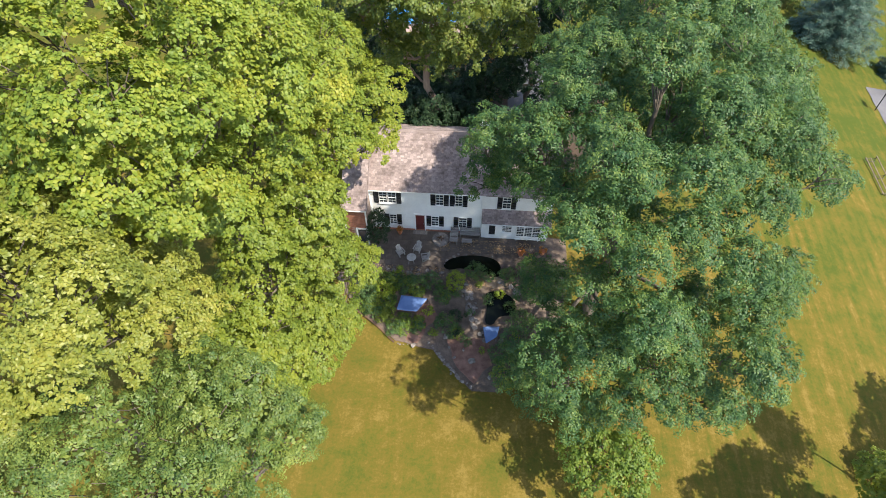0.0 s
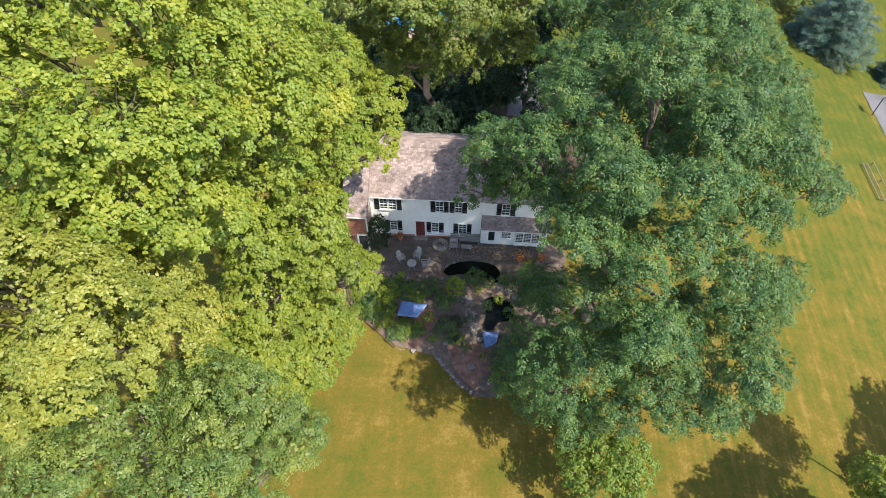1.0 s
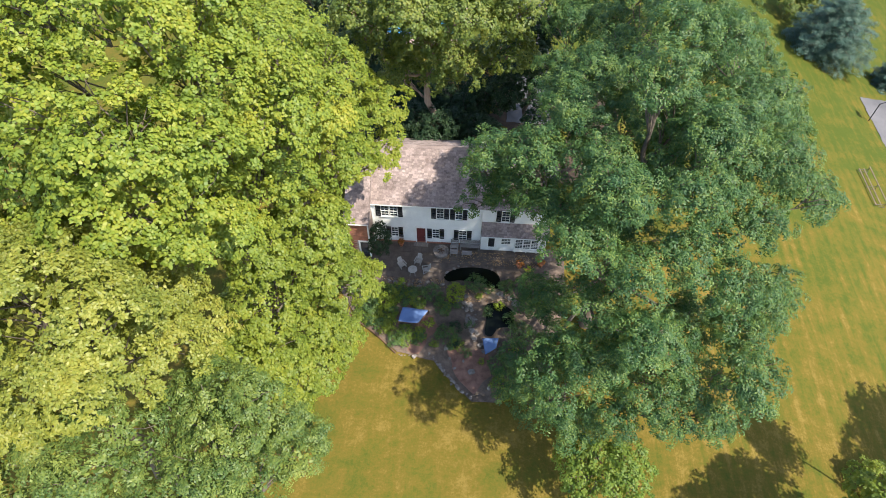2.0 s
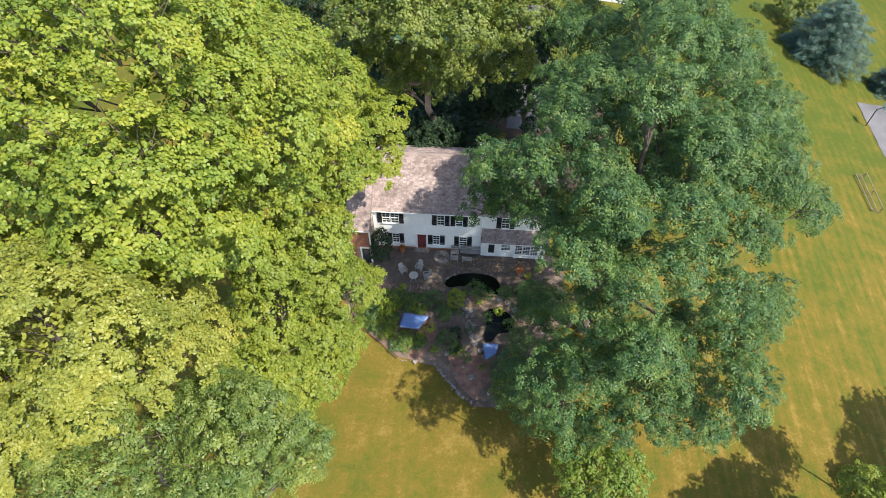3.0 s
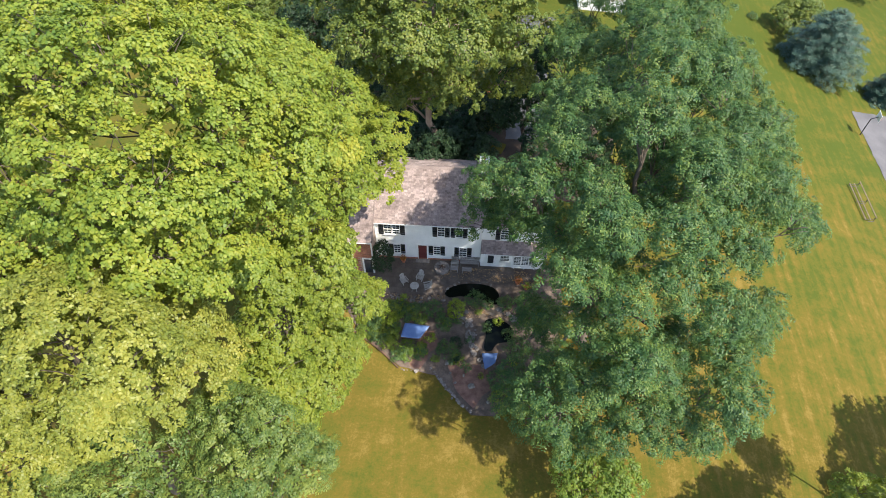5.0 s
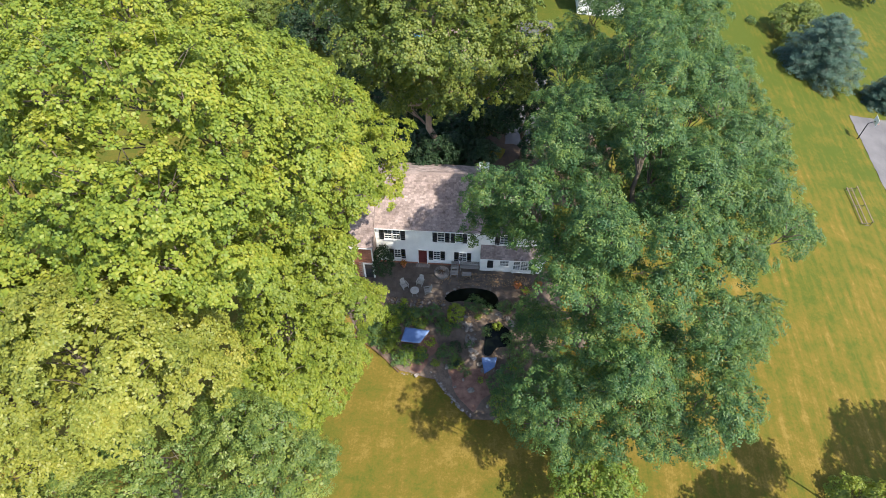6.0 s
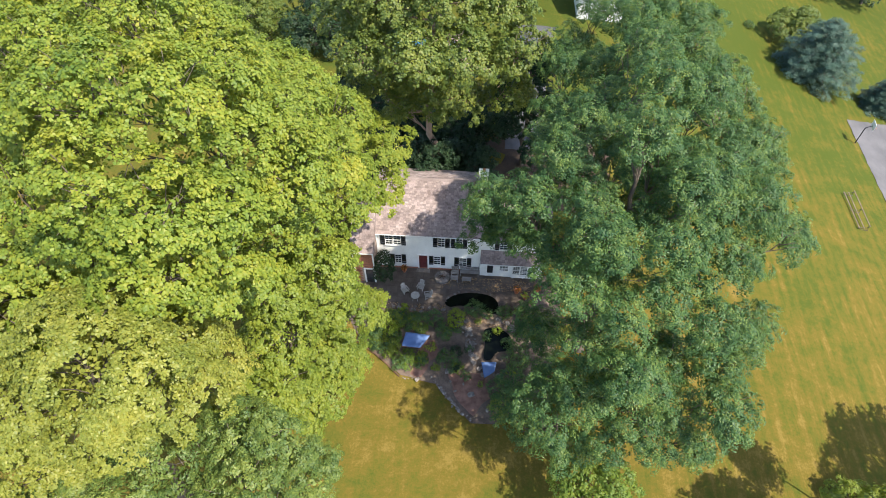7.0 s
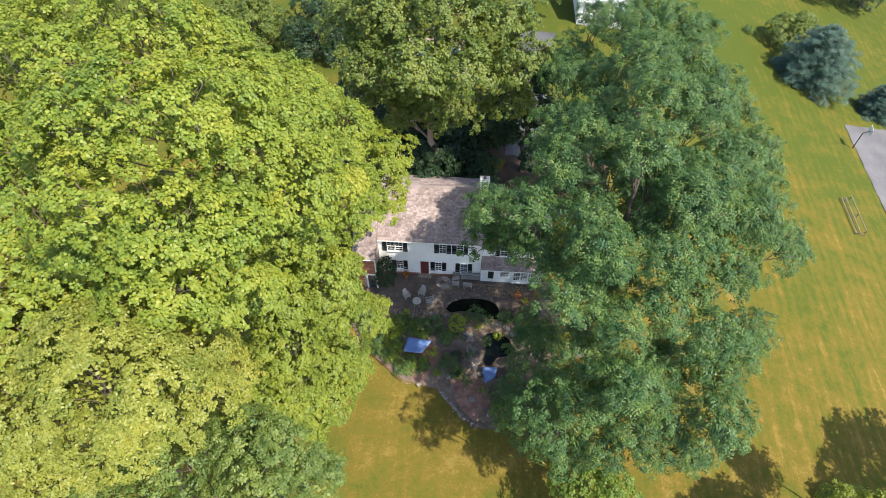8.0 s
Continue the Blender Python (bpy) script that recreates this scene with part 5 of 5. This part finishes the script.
STONES = []
random.seed(21)
for k in range(4):
    bm = bmesh.new()
    bmesh.ops.create_icosphere(bm, subdivisions=2, radius=0.5)
    for v in bm.verts:
        w = noise.noise(v.co * 2.3 + Vector((k * 7.1, 0, 0)))
        v.co *= 1 + 0.62 * w
        v.co.z *= 0.5
        v.co.x = round(v.co.x * 5) / 5 * 0.5 + v.co.x * 0.5
    me = bpy.data.meshes.new("stone")
    bm.to_mesh(me)
    bm.free()
    me.materials.append(M_ROCK)
    STONES.append(me)


def stone(x, y, size, label="rounded grey-tan edging stone", name="edging_stone"):
    ob = new(name, random.choice(STONES))
    ob.matrix_world = pose(x, y, gz(x, y) + 0.02 + size * 0.12, random.uniform(-12, 12), random.uniform(-12, 12), random.uniform(0, 360)) @ Matrix.Diagonal((size, size * random.uniform(0.7, 1.0), size * random.uniform(0.7, 1.1), 1))
    tagged(ob, label, "stone", "edging stones")


def stone_row(points, gap, size, spread=0.1, label="rounded grey-tan edging stone"):
    for a, b in zip(points, points[1:]):
        n = max(1, int(math.dist(a, b) / gap))
        for i in range(n):
            t = (i + random.uniform(0.2, 0.8)) / n
            stone(a[0] + (b[0] - a[0]) * t + random.uniform(-spread, spread), a[1] + (b[1] - a[1]) * t + random.uniform(-spread, spread), size * random.uniform(0.45, 1.6), label)


stone_row([(2.1, -11.8), (3.1, -12.7), (3.8, -13.7), (4.4, -14.4), (5.0, -15.0), (5.9, -15.5)], 0.15, 0.22, 0.16, "pale edging stone along the lawn")
edge_pts = smooth_loop([(-5.6, -8.4), (-4.3, -9.2), (-2.4, -10.5), (-0.7, -11.95), (-0.7, -11.9), (-2.4, -10.45), (-4.3, -9.15), (-5.6, -8.35)], 5)
bm = bmesh.new()
for i in range(20):
    (x0, y0), (x1, y1) = edge_pts[i], edge_pts[i + 1]
    if math.dist((x0, y0), (x1, y1)) > 0.02 and i < 15:
        add_tube(bm, (x0, y0, gz(x0, y0) + 0.04), (x1, y1, gz(x1, y1) + 0.04), 0.075, 0.075, 6)
part("bed_edging", bm, M_DARKWOOD, None, "dark curved timber edging between bed and lawn")["kind"] = "structure"
stone_row([(-0.6, -11.9), (0.5, -12.1), (1.2, -12.2)], 0.26, 0.26, 0.15, "brown edging stone along the lawn")
stone_row([(4.4, -6.1), (5.2, -7.4), (5.7, -9.0), (6.2, -10.7)], 0.10, 0.34, 0.5, "grey boulder beside the lower pond")
stone_row([(-2.6, -4.5), (-1.4, -4.8), (0.0, -5.0), (1.5, -4.9), (2.8, -4.7)], 0.3, 0.3, 0.3, "low edging stone before the patio")
stone_row([(2.8, -4.4), (3.4, -3.0), (5.1, -2.5), (7.0, -2.6), (8.2, -3.3)], 0.55, 0.26, 0.12, "flat edging stone around the pond")
stone_row([(6.9, -5.6), (8.4, -5.6), (9.9, -6.8)], 0.4, 0.5, 0.25, "tan boulder between the ponds")
stone_row([(6.3, -11.0), (7.6, -11.6), (8.4, -11.0)], 0.5, 0.42, 0.2, "grey stone at the foot of the pond")
for x, y, s in ((3.6, -11.2, 0.55), (3.9, -12.1, 0.3), (5.8, -13.2, 0.6), (5.1, -12.3, 0.28), (4.4, -13.0, 0.32), (7.3, -14.6, 0.4)):
    stone(x, y, s, "single pale stone in the mulch")


def awning(corners, height, label):
    """A tarpaulin stretched between four posts, sagging a little."""
    cx, cy = sum(p[0] for p in corners) / 4, sum(p[1] for p in corners) / 4
    ob = thing("tarpaulin", (cx, cy, gz(cx, cy) + 0.04), label, "tarpaulin")
    n = 8
    verts, faces = [], []
    for i in range(n + 1):
        for j in range(n + 1):
            u, v = i / n, j / n
            a = Vector(corners[0]).lerp(Vector(corners[1]), u)
            b = Vector(corners[3]).lerp(Vector(corners[2]), u)
            p = a.lerp(b, v)
            sag = -0.07 * math.sin(math.pi * u) * math.sin(math.pi * v)
            verts.append((p.x - cx, p.y - cy, height + sag + 0.02 * math.sin(9 * u + 5 * v)))
    for i in range(n):
        for j in range(n):
            k = i * (n + 1) + j
            faces.append((k, k + n + 1, k + n + 2, k + 1))
    cloth = link("cloth", verts, faces, M_TARP, ob, smooth=True)
    cloth.modifiers.new("thickness", "SOLIDIFY").thickness = 0.012
    for x, y in corners:
        part("post", add_tube(bmesh.new(), (x - cx, y - cy, -0.1), (x - cx, y - cy, height + 0.03), 0.03), M_DARKWOOD, ob)
    for (a, b), (c, d) in zip(corners, corners[1:] + corners[:1]):
        part("rail", add_tube(bmesh.new(), (a - cx, b - cy, height - 0.04), (c - cx, d - cy, height - 0.04), 0.022, None, 6), M_DARKWOOD, ob)
    return ob


awning([(-0.72, -9.35), (0.98, -9.45), (1.80, -8.05), (-0.50, -7.85)], 0.55, "sky-blue tarpaulin stretched over a low wooden frame")
awning([(6.9, -11.9), (7.8, -11.2), (8.0, -10.2), (6.6, -10.3)], 0.45, "small blue tarpaulin on short posts by the pond")

bush(-3.25, -1.65, 1.2, 4.3, L_YEW, "dark upright evergreen shrub at the house corner", "evergreen_shrub", leaf=0.14)
for x, y, r, h, mat, text in (
        (4.0, -5.9, 0.95, 0.9, L_LIME, "round lime-green shrub beside the pond"),
        (5.7, -4.75, 0.95, 1.0, L_SHRUB, "dark green shrub overhanging the pond"),
        (6.9, -5.2, 0.6, 0.6, L_SHRUB, "low green shrub by the boulders"),
        (-3.5, -7.8, 0.95, 0.9, L_SHRUB, "leafy green shrub in the bed"),
        (-2.1, -7.4, 0.85, 0.8, L_LIME, "light green leafy perennial in the bed"),
        (-2.8, -9.3, 0.85, 0.7, L_SHRUB, "leafy green shrub near the lawn edge"),
        (-1.5, -9.3, 0.75, 0.6, L_UNDER, "bright green ground cover in the bed"),
        (-0.9, -10.9, 0.7, 0.6, L_SHRUB, "low green shrub near the lawn edge"),
        (-4.2, -6.4, 0.9, 1.1, L_SHRUB, "green shrub under the tree edge"),
        (-1.6, -6.2, 0.6, 0.5, L_UNDER, "low green plant by the patio"),
        (0.3, -6.0, 0.7, 0.7, L_SHRUB, "green shrub by the patio edge"),
        (1.9, -6.2, 1.0, 1.1, L_SHRUB, "broad dark green shrub in the bed"),
        (3.0, -7.6, 0.8, 0.8, L_SHRUB, "dark green shrub beside the path"),
        (3.5, -10.1, 0.95, 0.9, L_SHRUB, "green shrub beside the stones"),
        (4.4, -10.9, 0.6, 0.5, L_UNDER, "low green plant beside the path"),
        (1.9, -9.0, 0.5, 0.45, L_LIME, "low yellow-green plant by the tarpaulin"),
        (8.6, -5.0, 0.8, 0.8, L_SHRUB, "green shrub between the ponds"),
        (9.8, -9.8, 1.2, 1.4, L_SHRUB, "dark green shrub by the lower pond"),
        (8.2, -12.8, 1.1, 1.2, L_SHRUB, "dense green shrub at the bed's end"),
        (8.4, -14.7, 1.1, 1.1, L_UNDER, "bright green shrub at the bed's tip"),
        (10.2, -12.4, 1.3, 1.5, L_SHRUB, "dark green shrub under the walnut"),
        (10.6, -4.6, 1.1, 1.2, L_SHRUB, "green shrub at the patio's end"),
        (11.0, -7.0, 1.3, 1.5, L_SHRUB, "large green shrub under the walnut"),
        (7.0, -7.6, 0.5, 0.5, L_SHRUB, "dark green water plant in the lower pond"),
        (8.9, -8.3, 0.6, 0.6, L_SHRUB, "dark green reed clump in the lower pond"),
        (8.0, -6.9, 0.45, 0.5, L_LIME, "lime-green plant at the pond rim"),
        (9.3, -10.9, 0.4, 0.5, L_LIME, "lime-green plant by the pond"),
        (-1.0, -4.9, 0.4, 0.4, L_LIME, "pale green plant at the patio edge"),
        (13.0, -14.2, 1.2, 1.3, L_SHRUB, "shaded shrub at the walnut's foot"),
        (48.9, 57.9, 0.9, 0.9, L_SHRUB, "small green bush alone on the far lawn"),
        (9.5, 10.5, 1.1, 1.2, L_RUST, "rust-leaved shrub behind the house"),
        (11.8, 9.8, 1.2, 1.1, L_RUST, "rust-leaved shrub beside the back driveway"),
        (7.8, 23.5, 1.2, 1.3, L_LIME, "yellow-green shrub in a sunlit gap"),
        (6.4, 26.0, 1.2, 1.4, L_RUST, "orange-leaved shrub in a sunlit gap")):
    bush(x, y, r, h, mat, text, density=1.0 if r < 1.0 else 0.8)


def fallen_leaves(name, x0, x1, y0, y1, count, z, label):
    """Dry leaves strewn in drifts over paving or soil."""
    x, y = RNG.uniform(x0, x1, count), RNG.uniform(y0, y1, count)
    drift = np.sin(x * 1.7 + 1.1 * np.sin(y * 2.1)) * np.sin(y * 2.3 + 0.8 * x)
    ok = RNG.random(count) < 0.25 + 0.9 * np.clip(drift, 0, 1)
    at = np.stack([x[ok], y[ok], z + RNG.uniform(0.004, 0.03, ok.sum())], 1)
    ob = leaf_mesh(name, at, np.array((0, 0, 1.0)) + 0.35 * RNG.normal(size=at.shape), RNG.uniform(0.09, 0.17, len(at)), "oval", L_DRY, None)
    return tagged(ob, label, "leaves", kind="stuff")


# the pale tan also stands in for sun dapples on the patio
fallen_leaves("fallen_leaves", 2.2, 12.0, -2.4, -0.9, 1500, 0.062, "tan fallen leaves strewn over the patio, also standing in for sun dapples")
fallen_leaves("fallen_leaves", -3.6, 3.0, -5.4, -4.3, 500, 0.035, "tan fallen leaves along the patio edge")
fallen_leaves("fallen_leaves", 4.0, 9.6, -6.6, -5.2, 600, 0.05, "tan fallen leaves between the ponds")
random.seed(77)
for i in range(125):
    x, y = random.uniform(-4.8, 1.4), random.uniform(-11.0, -5.4)
    if y < -9.0 - 0.65 * (x + 4.4) + 0.5 or (-1.0 < x < 2.0 and -9.7 < y < -7.6):
        continue
    bush(x, y, random.uniform(0.32, 0.6), random.uniform(0.25, 0.5), random.choice((L_SHRUB, L_SAPLING, L_UNDER)), "low green ground-cover plant in the bed", "ground_cover", group="ground cover plants")
for i in range(26):
    x, y = random.uniform(2.2, 10.5), random.uniform(-14.0, -5.5)
    if (6.2 < x < 9.8 and -10.5 < y < -6) or (y < -10.5 - 0.9 * (x - 1.5)) or (6.4 < x < 8.2 and -12 < y < -10):
        continue
    bush(x, y, random.uniform(0.28, 0.5), random.uniform(0.25, 0.5), random.choice((L_SHRUB, L_YEW, L_UNDER)), "low shaded plant in the mulch", "ground_cover", group="ground cover plants")


# ---- out on the lawn ----
bleacher = thing("bleacher", (52.75, 17.8, gz(52.75, 17.8)), "weathered three-plank spectator bench on the lawn", "bench", turn=-2)
for i, (x, z) in enumerate(((-0.55, 0.42), (0.0, 0.42), (0.5, 0.8))):
    for k in (0.0,):
        part("plank", box(x + k - 0.07, x + k + 0.07, -3.1, 3.1, z, z + 0.045), M_PLANK, bleacher)
for y in (-2.95, 0.0, 2.95):
    bm = bmesh.new()
    add_tube(bm, (-0.65, y, 0.03), (0.65, y, 0.03), 0.035, None, 6)
    add_tube(bm, (-0.55, y, 0.03), (-0.55, y, 0.42), 0.03, None, 6)
    add_tube(bm, (0.5, y, 0.03), (0.5, y, 0.8), 0.03, None, 6)
    add_tube(bm, (-0.7, y, 0.39), (0.2, y, 0.39), 0.03, None, 6)
    add_tube(bm, (0.2, y, 0.39), (0.65, y, 0.78), 0.03, None, 6)
    part("frame", bm, M_DARKMETAL, bleacher, "dark steel frame")

hoop = thing("basketball_hoop", (59.0, 33.2, gz(59.0, 33.2)), "basketball hoop on a dark pole beside the driveway", "basketball hoop", turn=-10)
bm = add_tube(bmesh.new(), (0, 0, -0.2), (0, 0, 2.9), 0.075, 0.07)
add_tube(bm, (0, 0, 2.85), (0.75, 0, 3.35), 0.055, 0.05)
part("pole", bm, M_DARKMETAL, hoop)
part("backboard", box(0.75, 0.80, -0.7, 0.7, 2.95, 3.95, 0.01), M_NET, hoop, "white rectangular backboard")
bm = bmesh.new()
for i in range(16):
    a, b = 2 * math.pi * i / 16, 2 * math.pi * (i + 1) / 16
    add_tube(bm, (1.1 + 0.23 * math.cos(a), 0.23 * math.sin(a), 3.05), (1.1 + 0.23 * math.cos(b), 0.23 * math.sin(b), 3.05), 0.014, None, 5)
part("rim", bm, M_TERRA, hoop, "orange steel rim")

# ---- behind the house ----
deck = [(-9.0, 33.5), (3.5, 33.5), (3.5, 43.0), (-9.0, 43.0)]
patch("pool_deck", deck, M_DECK, "pinkish concrete deck round the swimming pool", "pool deck", 0.05)
pool = thing("swimming_pool", (-3.0, 38.2, 0.06), "bright blue swimming pool seen between trees", "swimming pool")
rim_o = smooth_loop([(-4.6, -2.6), (4.6, -2.6), (4.6, 2.6), (-4.6, 2.6)], 5)
bm = bmesh.new()
bm.faces.new([bm.verts.new((x * 0.94, y * 0.92, 0.06)) for x, y in rim_o])
part("water", bm, M_POOLWALL, pool, "clear blue pool water")
bm = bmesh.new()
o_lo = [bm.verts.new((x, y, 0)) for x, y in rim_o]
o_hi = [bm.verts.new((x, y, 0.12)) for x, y in rim_o]
i_hi = [bm.verts.new((x * 0.93, y * 0.9, 0.12)) for x, y in rim_o]
i_lo = [bm.verts.new((x * 0.93, y * 0.9, 0.03)) for x, y in rim_o]
for k in range(len(rim_o)):
    q = (k + 1) % len(rim_o)
    for a, b in ((o_lo, o_hi), (o_hi, i_hi), (i_hi, i_lo)):
        bm.faces.new((a[k], a[q], b[q], b[k]))
part("coping", bm, M_ROCK, pool, "pale stone pool coping")

barn = thing("outbuilding", (22.6, 53.5, gz(22.6, 53.5)), "white outbuilding with a pale metal roof behind the trees", "outbuilding")
part("wall", profile_x([(-4.2, -0.3), (-4.2, 4.2), (0, 6.2), (4.2, 4.2), (4.2, -0.3)], -3.4, 3.4), M_WHITE, barn)
for s in (-1, 1):
    part("roof", profile_x([(s * 4.7, 4.02), (s * 4.7, 4.12), (s * 0.001, 6.42), (s * 0.001, 6.3)], -3.8, 3.8), M_METALROOF, barn, "pale standing-seam metal roof")
    for i in range(9):
        x = -3.6 + i * 0.9
        part("seam", profile_x([(s * 4.68, 4.125), (s * 4.68, 4.165), (s * 0.02, 6.455), (s * 0.02, 6.41)], x - 0.02, x + 0.02), M_METALROOF, barn)
